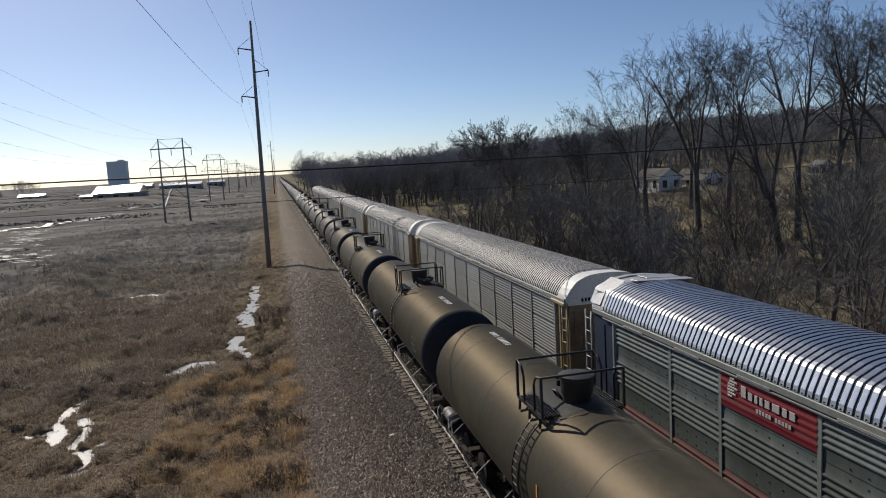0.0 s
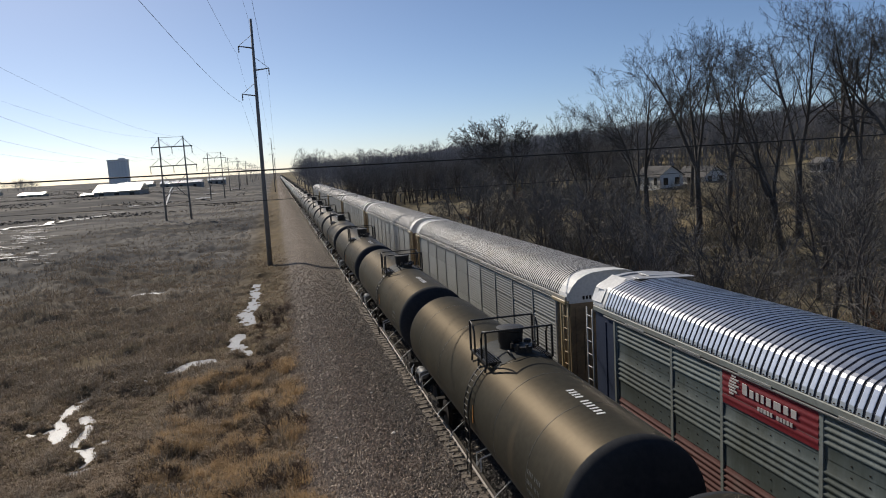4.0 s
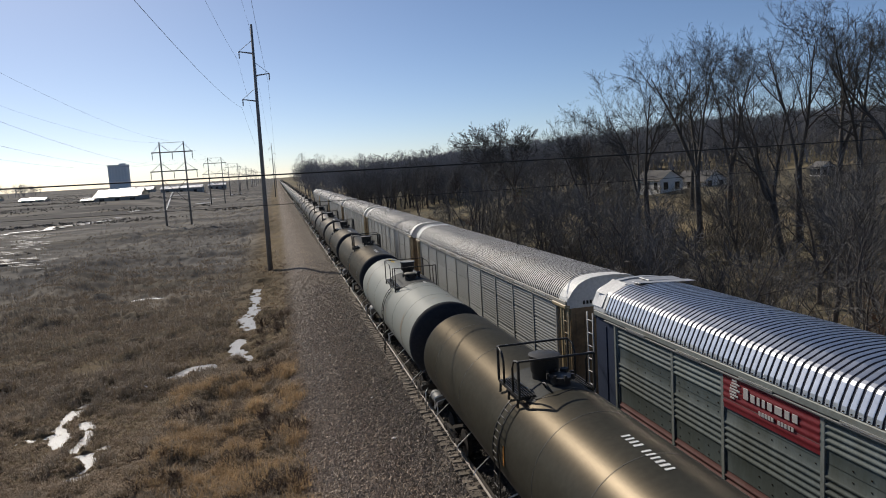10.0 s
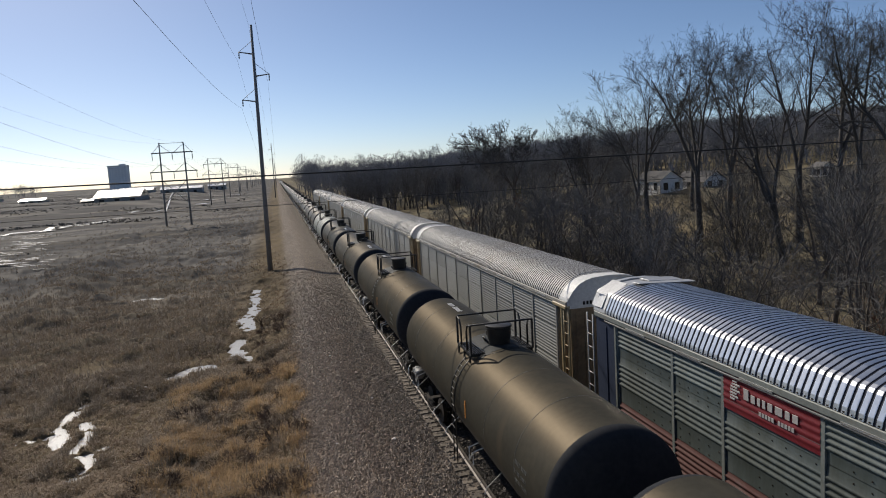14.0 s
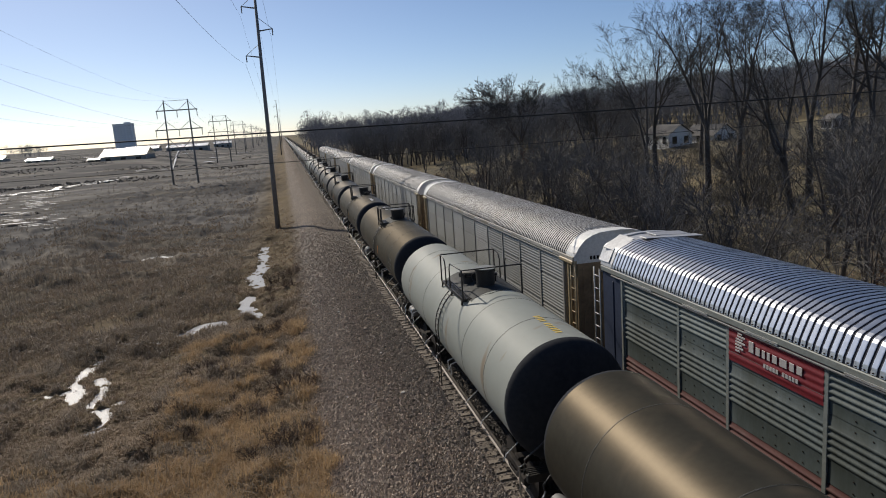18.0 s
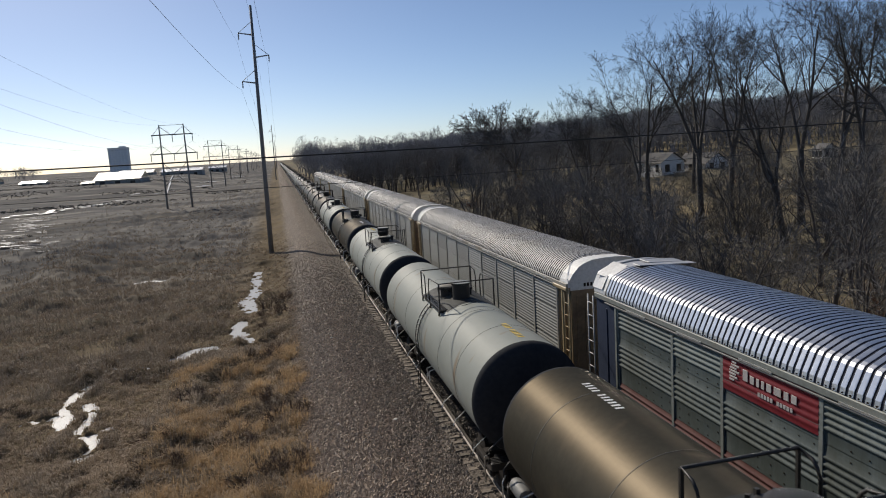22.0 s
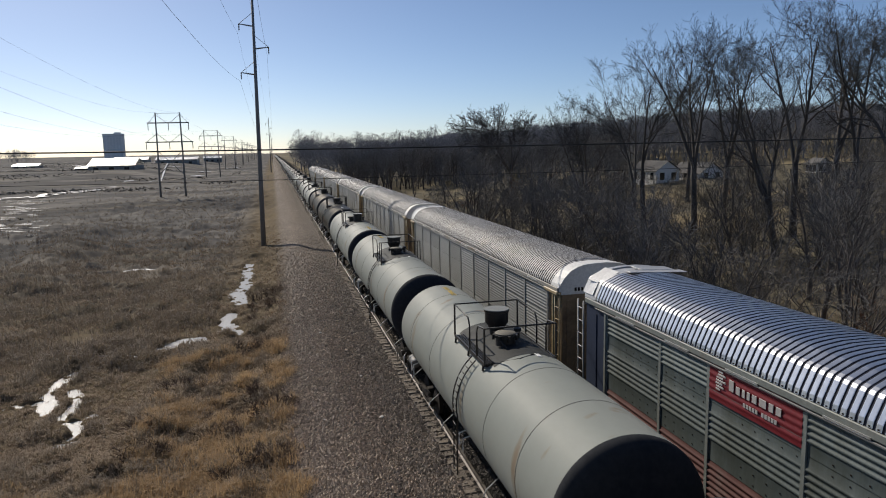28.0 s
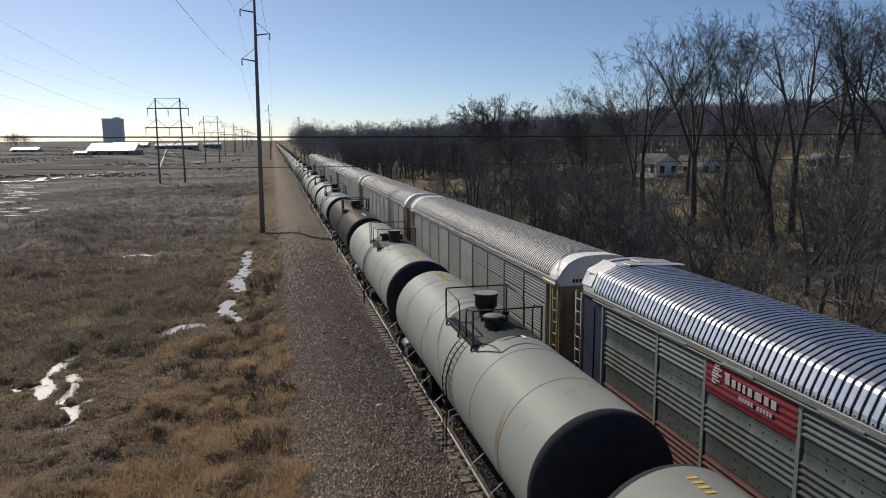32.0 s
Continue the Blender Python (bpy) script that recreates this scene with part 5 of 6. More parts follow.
M_DECK = mat("plain_concrete", (0.27, 0.26, 0.24), (0.36, 0.345, 0.32), 0.4, 0.85, 0, 0.2, 12)


def build_overpass():
    """Plain unseen road bridge under the camera; closes the view behind, blocks sky light."""
    o = new("overpass")
    tagged(o, "plain grey concrete road bridge across both tracks", "bridge", kind="structure")
    box("deck", (0, -7.2, 7.75), (130, 12.8, 1.0), M_DECK, o, bevel=0.05)
    for y in (-0.95, -13.4):
        box("parapet", (0, y, 8.75), (130, 0.3, 1.0), M_DECK, o, bevel=0.03)
    for x in (-17, 11):
        for y in (-3, -7.2, -11.4):
            lathe("pier", [(0.5, -3), (0.5, 7.3)], M_DECK, o, n=20, at=(x, y, 0))
        box("pier_cap", (x, -7.2, 6.95), (1.2, 12, 0.6), M_DECK, o, bevel=0.04)
    for x in (-64, 64):
        box("abutment", (x, -7.2, 3.0), (3, 12.8, 8.6), M_DECK, o, bevel=0.04)


build_far()
build_overpass()


# ---- woods ----
M_BARK = mat("grey_brown_bark", (0.06, 0.052, 0.046), (0.1, 0.088, 0.078), 3, 0.9, 0, 0.5, 25, per_object=0.2)
M_TWIG = mat("bare_twigs", (0.095, 0.09, 0.088), (0.155, 0.148, 0.144), 1.0, 0.9, per_object=0.25)
M_BRANCH = mat("dark_bare_branches", (0.045, 0.043, 0.042), (0.075, 0.071, 0.069), 1.0, 0.9, per_object=0.2)
# Pale bluish bark tone: distance haze put into the colour
M_FARWOOD = mat("hazed_far_wood", (0.165, 0.166, 0.176), (0.245, 0.245, 0.258), 0.05, 0.95)
M_BRUSH = mat("tan_brush_twigs", (0.11, 0.096, 0.075), (0.19, 0.165, 0.125), 0.6, 0.9, per_object=0.45)
M_THICKET = mat("dark_thicket_twigs", (0.1, 0.088, 0.072), (0.17, 0.15, 0.122), 0.08, 0.9, space="World", per_island=0.3)
M_VINE = mat("dry_reddish_brush", (0.12, 0.06, 0.035), (0.17, 0.09, 0.05), 0.8, 0.9)


def grow(rnd, start, way, length, radius, level, top_level, out, bend=0.16, kids=(5, 6, 5, 4), up=0.12, open_angle=(0.4, 0.85), keep=0.3):
    """One branch and its twigs: adds (from, to, radius, radius, level)."""
    steps = 5 if level == 0 else (4 if level == 1 else 3 if level == 2 else 2)
    p, d = Vector(start), Vector(way).normalized()
    pts = []
    for s in range(steps):
        d = (d + Vector((rnd.gauss(0, bend), rnd.gauss(0, bend), rnd.gauss(0, bend * 0.6) + up)) * (1.0 if level else 0.55)).normalized()
        q = p + d * (length / steps)
        r0 = radius * (1 - 0.8 * s / steps)
        r1 = radius * (1 - 0.8 * (s + 1) / steps)
        out.append((p, q, r0, r1, level))
        pts.append((q, d.copy(), r1))
        p = q
    if level >= top_level:
        return
    if level >= 3:
        rnd = random.Random(int(abs(p.x * 7919 + p.y * 104729 + p.z * 1299709)))
    n = kids[level] + rnd.randint(-1, 1)
    for k in range(max(2, n)):
        f = keep + (1 - keep) * (k + rnd.random()) / max(2, n)
        i = min(steps - 1, int(f * steps))
        q, dd, r1 = pts[i]
        base = q - dd * (length / steps) * rnd.random()
        side = dd.orthogonal().normalized()
        side.rotate(Matrix.Rotation(rnd.uniform(0, 2 * math.pi), 3, dd))
        a = rnd.uniform(*open_angle)
        nd = dd * math.cos(a) + side * math.sin(a)
        nd.z = nd.z + 0.06
        grow(rnd, base, nd, length * rnd.uniform(0.42, 0.62) * (1.12 - 0.4 * f), max(0.006, r1 * rnd.uniform(0.55, 0.8)), level + 1, top_level, out, bend, kids, up, open_angle, 0.2)


def tubes_np(segs, sides, min_r=0.0):
    """Vertices and faces of many straight tapered tubes."""
    P = np.array([s[0][:] for s in segs])
    Q = np.array([s[1][:] for s in segs])
    r0 = np.maximum(np.array([s[2] for s in segs]), min_r)
    r1 = np.maximum(np.array([s[3] for s in segs]), min_r)
    d = Q - P
    d /= np.linalg.norm(d, axis=1, keepdims=True) + 1e-9
    ref = np.where(np.abs(d[:, 2:3]) < 0.9, [[0, 0, 1.0]], [[1.0, 0, 0]])
    u = np.cross(d, ref)
    u /= np.linalg.norm(u, axis=1, keepdims=True)
    v = np.cross(d, u)
    ang = 2 * np.pi * np.arange(sides) / sides
    c, s = np.cos(ang)[None, :, None], np.sin(ang)[None, :, None]
    o = u[:, None, :] * c + v[:, None, :] * s
    A = P[:, None, :] + o * r0[:, None, None]
    B = Q[:, None, :] + o * r1[:, None, None]
    V = np.concatenate([A, B], 1).reshape(-1, 3)
    n = len(segs)
    base = (np.arange(n) * 2 * sides)[:, None]
    k = np.arange(sides)[None, :]
    k2 = (k + 1) % sides
    F = np.stack([base + k, base + k2, base + sides + k2, base + sides + k], -1).reshape(-1, 4)
    return V, F


def make_tree(seed, h, leaders=3, spread=0.3, lean=(0, 0), kids=(7, 6, 5, 4), top=3, twig=0.011, fork=0.3, wood=None):
    """A bare tree: a trunk that forks into leaders, limbs and fine twigs."""
    rnd = random.Random(seed)
    segs = []
    p, d = Vector((0, 0, -0.4)), Vector((lean[0], lean[1], 1)).normalized()
    r = h * 0.0155
    n = 4
    for k in range(n):
        q = p + d * (h * fork / n)
        segs.append((p, q, r * (1.25 if k == 0 else 1 - 0.06 * k), r * (1 - 0.06 * (k + 1)), 0))
        p = q
        d = (d + Vector((rnd.gauss(0, 0.05), rnd.gauss(0, 0.05), 0.02))).normalized()
    for k in range(leaders):
        a = 2 * math.pi * (k + rnd.random() * 0.6) / leaders
        s = spread * rnd.uniform(0.5, 1.2)
        way = d + Vector((math.cos(a) * s, math.sin(a) * s, 0))
        grow(rnd, p - d * rnd.uniform(0, h * 0.06), way, h * (1 - fork) * rnd.uniform(0.66, 0.86), r * rnd.uniform(0.5, 0.72), 0, top, segs, 0.17, kids, 0.05, (0.4, 0.95))
    t = new("tree")
    thick = [s for s in segs if s[4] <= 1 and s[2] > 0.02]
    fine = [s for s in segs if not (s[4] <= 1 and s[2] > 0.02)]
    V, F = tubes_np(thick, 7)
    raw("trunk", V, F, M_BARK, t, smooth=True)
    V, F = tubes_np(fine, 3, twig)
    raw("crown", V, F, wood or M_TWIG, t)
    return t


def make_shrub(seed, h, material, stems=9, twig=0.01):
    rnd = random.Random(seed)
    segs = []
    for k in range(stems):
        a = rnd.uniform(0, 2 * math.pi)
        way = Vector((math.cos(a) * 0.55, math.sin(a) * 0.55, 1))
        grow(rnd, (math.cos(a) * 0.3, math.sin(a) * 0.3, -0.2), way, h * rnd.uniform(0.6, 1.0), 0.04, 1, 3, segs, 0.2, (0, 6, 5, 4), 0.04, (0.4, 1.0))
    t = new("shrub")
    V, F = tubes_np(segs, 3, twig)
    raw("twigwork", V, F, material, t)
    return t


def gh(x, y):
    return float(ground_height(np.array(float(x)), np.array(float(y))))


def build_woods():
    rnd = random.Random(21)
    big = []
    spec = [(11, 20, 2, 0.34, (0.12, 0.0), (9, 7, 5, 3), 0.34), (12, 22, 3, 0.26, (0.03, 0), (9, 7, 5, 3), 0.36), (13, 22, 3, 0.3, (-0.16, 0), (9, 7, 5, 3), 0.3),
            (14, 24, 2, 0.2, (-0.05, 0), (9, 7, 5, 3), 0.33), (15, 23, 3, 0.22, (0.05, 0), (9, 7, 5, 3), 0.36)]
    for seed, h, n, sp, lean, kids, fork in spec:
        big.append(make_tree(seed, h, n, sp, lean, kids, 4, 0.008, fork, M_BRANCH))
    near = [(0, 27.0, 62, 1.0, 10), (0, 31.0, 66, 1.06, 200), (1, 38.0, 68, 1.08, 0), (2, 38.2, 55, 0.98, 0), (3, 44.0, 60, 1.02, 30), (4, 51.0, 63, 1.02, 0),
            (3, 47.8, 57, 0.98, 140), (4, 47.5, 52, 0.96, 75), (1, 46.0, 74, 1.06, 120), (0, 28.5, 76, 0.86, 90), (1, 59, 58, 1.0, 240),
            (2, 33.0, 84, 0.82, 60), (4, 64, 62, 1.0, 100), (4, 55, 96, 0.9, 33)]
    used = set()
    for v, x, y, s, turn in near:
        m = pose(x, y, gh(x, y) - 0.2, 0, 0, turn)
        src = big[v]
        if v in used:
            ob = copy_thing(src, m)
        else:
            used.add(v)
            ob = src
            ob.matrix_basis = m
        ob.scale = (s, s, s)
        tagged(ob, "tall bare grey-brown tree in winter behind the tracks", "tree", "tall bare trees")
    round_tree = make_tree(19, 20, 5, 0.62, (0.03, 0), (9, 7, 5, 3), 4, 0.024, 0.22, M_BRANCH)
    round_tree.matrix_basis = pose(45.2, 150, gh(45.2, 150) - 0.2)
    tagged(round_tree, "broad bare tree with a rounded crown above the far woods", "tree", "tall bare trees")
    # smaller trees of the thicket
    small = [make_tree(31 + k, 10 + k * 0.8, 3, 0.38, (rnd.uniform(-0.2, 0.2), rnd.uniform(-0.2, 0.2)), (7, 5, 4, 3), 3, 0.014, 0.22) for k in range(4)]
    spots = []
    tries = 0
    while len(spots) < 230 and tries < 20000:
        tries += 1
        y = rnd.uniform(20, 240)
        x = 10.5 + abs(rnd.gauss(0, 1)) * 30 + max(0, y - 60) * 0.02
        if x > 0.95 * y + 10 or (x < 40 and 92 < y < 175 and rnd.random() < 0.94) or (x < 13 and y > 60):
            continue
        if 55 < x < 90 and 95 < y < 124 and rnd.random() < 0.35:
            continue
        if y > 38 and min(abs(math.atan2(x + 6.4, y) - b) for b in (0.525, 0.585, 0.71)) < (0.007 if y < 62 else 0.024):
            continue
        if any(abs(x - a) < 1.6 and abs(y - b) < 1.6 for a, b in spots):
            continue
        spots.append((x, y))
    for i, (x, y) in enumerate(spots):
        v = i % 4
        m = pose(x, y, gh(x, y) - 0.1, 0, 0, rnd.uniform(0, 360))
        ob = copy_thing(small[v], m) if i >= 4 else small[v]
        if i < 4:
            ob.matrix_basis = m
        s = rnd.uniform(0.55, 1.05) if y < 100 else rnd.uniform(0.8, 1.2)
        ob.scale = (s, s, s)
        tagged(ob, "slender bare tree in the leafless thicket", "tree", "thicket trees")
    shrubs = [make_shrub(51, 3.4, M_BRUSH), make_shrub(52, 2.6, M_BRUSH, 11), make_shrub(53, 3.8, M_TWIG, 8), make_shrub(54, 2.4, M_VINE, 10)]
    for i in range(295):
        y = rnd.uniform(14, 150)
        x = rnd.uniform(9.6, 14) if rnd.random() < 0.35 else rnd.uniform(10, 12 + y * 0.62)
        if i >= 205:
            x, y = rnd.uniform(12, 26), rnd.uniform(20, 75)
        v = rnd.choice((0, 0, 0, 1, 1, 1, 2, 3) if i < 205 else (0, 1)) if i >= 4 else i
        m = pose(x, y, gh(x, y), 0, 0, rnd.uniform(0, 360))
        ob = copy_thing(shrubs[v], m) if i >= 4 else shrubs[v]
        if i < 4:
            ob.matrix_basis = m
        s = rnd.uniform(0.6, 1.15)
        ob.scale = (s, s, s)
        tagged(ob, "tangled leafless shrub on the woodland floor" if v < 3 else "reddish dry shrub on the woodland floor", "shrub", "shrubs beside the tracks")
    # far woods on the rise and along the line, as one mass
    protos = []
    for k in range(6):
        r2 = random.Random(70 + k)
        segs = []
        segs.append((Vector((0, 0, -1)), Vector((0, 0, 3)), 0.22, 0.16, 0))
        for j in range(3):
            a = 2 * math.pi * (j + r2.random()) / 3
            grow(r2, (0, 0, 1.8), (math.cos(a) * 0.45, math.sin(a) * 0.45, 1), 10.5 * r2.uniform(0.8, 1.1), 0.13, 1, 3, segs, 0.16, (0, 8, 6, 4), 0.04, (0.4, 1.0))
        P = np.array([q[0][:] for q in segs])
        Q = np.array([q[1][:] for q in segs])
        wide = np.percentile(np.hypot(Q[:, 0], Q[:, 1]), 80)
        top = np.percentile(Q[:, 2], 93)
        for E in (P, Q):                    # round the crown off
            r = np.sqrt((E[:, 0] / wide) ** 2 + (E[:, 1] / wide) ** 2 + (np.clip(E[:, 2] - top * 0.55, 0, None) / (top * 0.45)) ** 2)
            pull = np.where(r > 1, r ** -0.88, 1.0)[:, None]
            E[:] = (E - [0, 0, top * 0.55]) * pull + [0, 0, top * 0.55]
        rad = np.maximum(np.array([q[2] for q in segs]), 0.035)
        g = np.random.default_rng(90 + k)
        side = np.cross(Q - P, g.normal(0, 1, P.shape))
        side = side / (np.linalg.norm(side, axis=1, keepdims=True) + 1e-9) * rad[:, None]
        V = np.stack([P - side, P + side, Q + side * 0.7, Q - side * 0.7], 1).reshape(-1, 3)
        protos.append((V, np.arange(len(V)).reshape(-1, 4), V[:, 2].max()))
    Vs, Fs, off = [], [], 0
    for count in range(2300):
        if count < 1800:
            az = radians(rnd.uniform(9, 52))
            far = rnd.uniform(185, 350)
            x, y = far * math.sin(az) - 6, far * math.cos(az)
            if math.degrees(az) < 17 and x < 34:
                continue
        elif count < 2270:
            y = rnd.uniform(190, 640)
            x = 10 + rnd.random() ** 1.3 * (40 + 0.22 * y)
            if x < 13 and y < 330:
                x += 14
        else:
            x, y = rnd.uniform(-398, -350), rnd.uniform(1150, 1200)
        V, F, tall = protos[count % 6]
        a = rnd.uniform(0, 2 * math.pi)
        s = rnd.uniform(0.75, 1.15) * (0.92 if count < 1800 else 0.95 + 0.35 * float(smooth01(np.array(y), 260, 360)))
        base = gh(x, y)
        if count < 1800:       # the skyline of the wooded ridge
            rise = float(np.interp(math.degrees(az), [9, 14, 22, 31, 45], [0.5, 1.4, 2.2, 2.6, 2.7])) + 0.25 * float(ragged(math.degrees(az), 0.0, 1.7, 3))
            s = min(s, max(0.35, (10 + far * math.tan(radians(rise)) * rnd.uniform(0.8, 1.02) - base) / tall))
        R = np.array([[math.cos(a), -math.sin(a), 0], [math.sin(a), math.cos(a), 0], [0, 0, 1]]) * s
        Vs.append(V @ R.T + np.array([x, y, base]))
        Fs.append(F + off)
        off += len(V)
    # low brush that fills the thicket between the near trees
    Vb, Fb, at = [], [], 0
    for count in range(480):
        y = rnd.uniform(48, 128)
        x = rnd.uniform(14 + 0.05 * y, 14 + y * 0.86)
        if 24 < x < 46 and y > 100 and rnd.random() < 0.7:
            continue
        if y > 66 and min(abs(math.atan2(x + 6.4, y) - b) for b in (0.525, 0.58, 0.71)) < 0.035:
            continue
        V, F, tall = protos[count % 6]
        a, s = rnd.uniform(0, 2 * math.pi), rnd.uniform(0.24, 0.46)
        R = np.array([[math.cos(a), -math.sin(a), 0], [math.sin(a), math.cos(a), 0], [0, 0, 1]]) * s
        Vb.append(V @ R.T + np.array([x, y, gh(x, y) - 0.6]))
        Fb.append(F + at)
        at += len(V)
    ob = raw("thicket_brush", np.concatenate(Vb), np.concatenate(Fb), M_THICKET)
    tagged(ob, "dense low leafless brush under the bare trees", "brush", kind="stuff")
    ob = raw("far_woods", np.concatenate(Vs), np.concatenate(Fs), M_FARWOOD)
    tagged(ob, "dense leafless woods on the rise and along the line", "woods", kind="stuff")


build_woods()


# ---- grass, ballast stones and ties ----
M_GRASS = thin_leaf(mat("dry_grass_blades", (0.32, 0.22, 0.125), (0.57, 0.41, 0.235), 0.25, 0.85, space="World", stain=(0.15, 0.11, 0.07), stain_amt=0.06))
M_MAT = thin_leaf(mat("matted_grass_blades", (0.205, 0.154, 0.104), (0.42, 0.322, 0.222), 0.3, 0.9, space="World", stain=(0.13, 0.1, 0.072), stain_amt=0.08), 0.18)
M_REED = thin_leaf(mat("dull_marsh_reeds", (0.2, 0.162, 0.122), (0.355, 0.29, 0.215), 0.12, 0.9, space="World", stain=(0.12, 0.11, 0.075), stain_amt=0.08), 0.18)
M_STONE = mat("ballast_stone", (0.255, 0.203, 0.156), (0.45, 0.364, 0.283), 9.0, 0.8, space="World", spec=0.3, per_island=0.45)

M_SCRUB = mat("dark_leafless_scrub", (0.1, 0.095, 0.088), (0.15, 0.14, 0.13), 0.1, 0.9, space="World")
M_STONE_MID = mat("darkest_ballast_stone", (0.03, 0.027, 0.024), (0.075, 0.066, 0.058), 9.0, 0.75, space="World", spec=0.3, per_island=0.5)
M_STONE_DARK = mat("grimy_ballast_stone", (0.145, 0.121, 0.098), (0.29, 0.245, 0.2), 9.0, 0.8, space="World", spec=0.3, per_island=0.55)


def blades(name, pts, blade, tall, wide, seed, material, label, lean=0.5):
    """Tufts: each point gets some bent pointed blades."""
    g = np.random.default_rng(seed)
    n = len(pts) * blade
    base = np.repeat(pts, blade, 0)
    a = g.uniform(0, 2 * np.pi, n)
    off = g.normal(0, 0.10, (n, 2)) * (tall[1] / 0.5)
    b = base.copy()
    b[:, :2] += off
    h = g.uniform(tall[0], tall[1], n) * np.repeat(g.uniform(0.6, 1.2, len(pts)), blade)
    w = g.uniform(0.6, 1.3, n) * wide
    out = np.stack([np.cos(a), np.sin(a)], 1)
    side = np.stack([-np.sin(a), np.cos(a)], 1)
    l = g.uniform(0.15, 1.0, n) * lean
    mid = b.copy()
    mid[:, :2] += out * (h * l * 0.35)[:, None]
    mid[:, 2] += h * 0.6
    tip = b.copy()
    tip[:, :2] += out * (h * l)[:, None]
    tip[:, 2] += h * (1 - 0.3 * l)
    b[:, 2] -= 0.05
    L = b.copy()
    R = b.copy()
    L[:, :2] -= side * (w / 2)[:, None]
    R[:, :2] += side * (w / 2)[:, None]
    ML, MR = mid.copy(), mid.copy()
    ML[:, :2] -= side * (w * 0.4)[:, None]
    MR[:, :2] += side * (w * 0.4)[:, None]
    V = np.stack([L, R, MR, ML, tip], 1).reshape(-1, 3)
    i = np.arange(n)[:, None] * 5
    F = (i + np.array([[0, 1, 2, 3]])).tolist() + (i + np.array([[3, 2, 4]])).tolist()
    me = bpy.data.meshes.new(name)
    me.from_pydata(V.tolist(), [], F)
    me.materials.append(material)
    return tagged(link(name, me), label, "grass", kind="stuff")


def scatter(seed, n, x0, x1, y0, y1, test=None):
    g = np.random.default_rng(seed)
    x = g.uniform(x0, x1, n)
    # thinning out with distance
    u = g.uniform(0, 1, n)
    y = 1 / ((1 / y0) * (1 - u) + (1 / y1) * u)
    keep = np.ones(n, bool) if test is None else test(x, y, g)
    x, y = x[keep], y[keep]
    return np.stack([x, y, ground_height(x, y)], 1)


def dry(x, y, g):
    h = ground_height(x, y)
    near = np.maximum(wetness(x, y), wetness(x, y + 0.7))
    return (h > WATER_LEVEL + g.uniform(-0.07, 0.02, len(x))) & (near < g.uniform(0.2, 1.0, len(x)))


def clumpy(x, y, g):
    return dry(x, y, g) & (g.uniform(-1.3, 0.9, len(x)) < 1.2 * ragged(x, y, 1.1, 11) + 0.8 * ragged(x, y, 4, 12)) & (x < -6.2 + 0.5 * wob(x, y, 3, 13))


def golden(x, y, g):
    rim = 0.8 * smooth01(x, -12, -6.5) * (1 - smooth01(y, 22, 46)) + 1.35 * (1 - smooth01(y, 21, 33))
    return dry(x, y, g) & (g.uniform(0.25, 1.5, len(x)) < rim * (0.7 + 1.3 * ragged(x, y, 2.4, 16) + 0.7 * ragged(x, y, 0.9, 17))) & (x < -6.1 + 0.5 * wob(x, y, 3, 13))


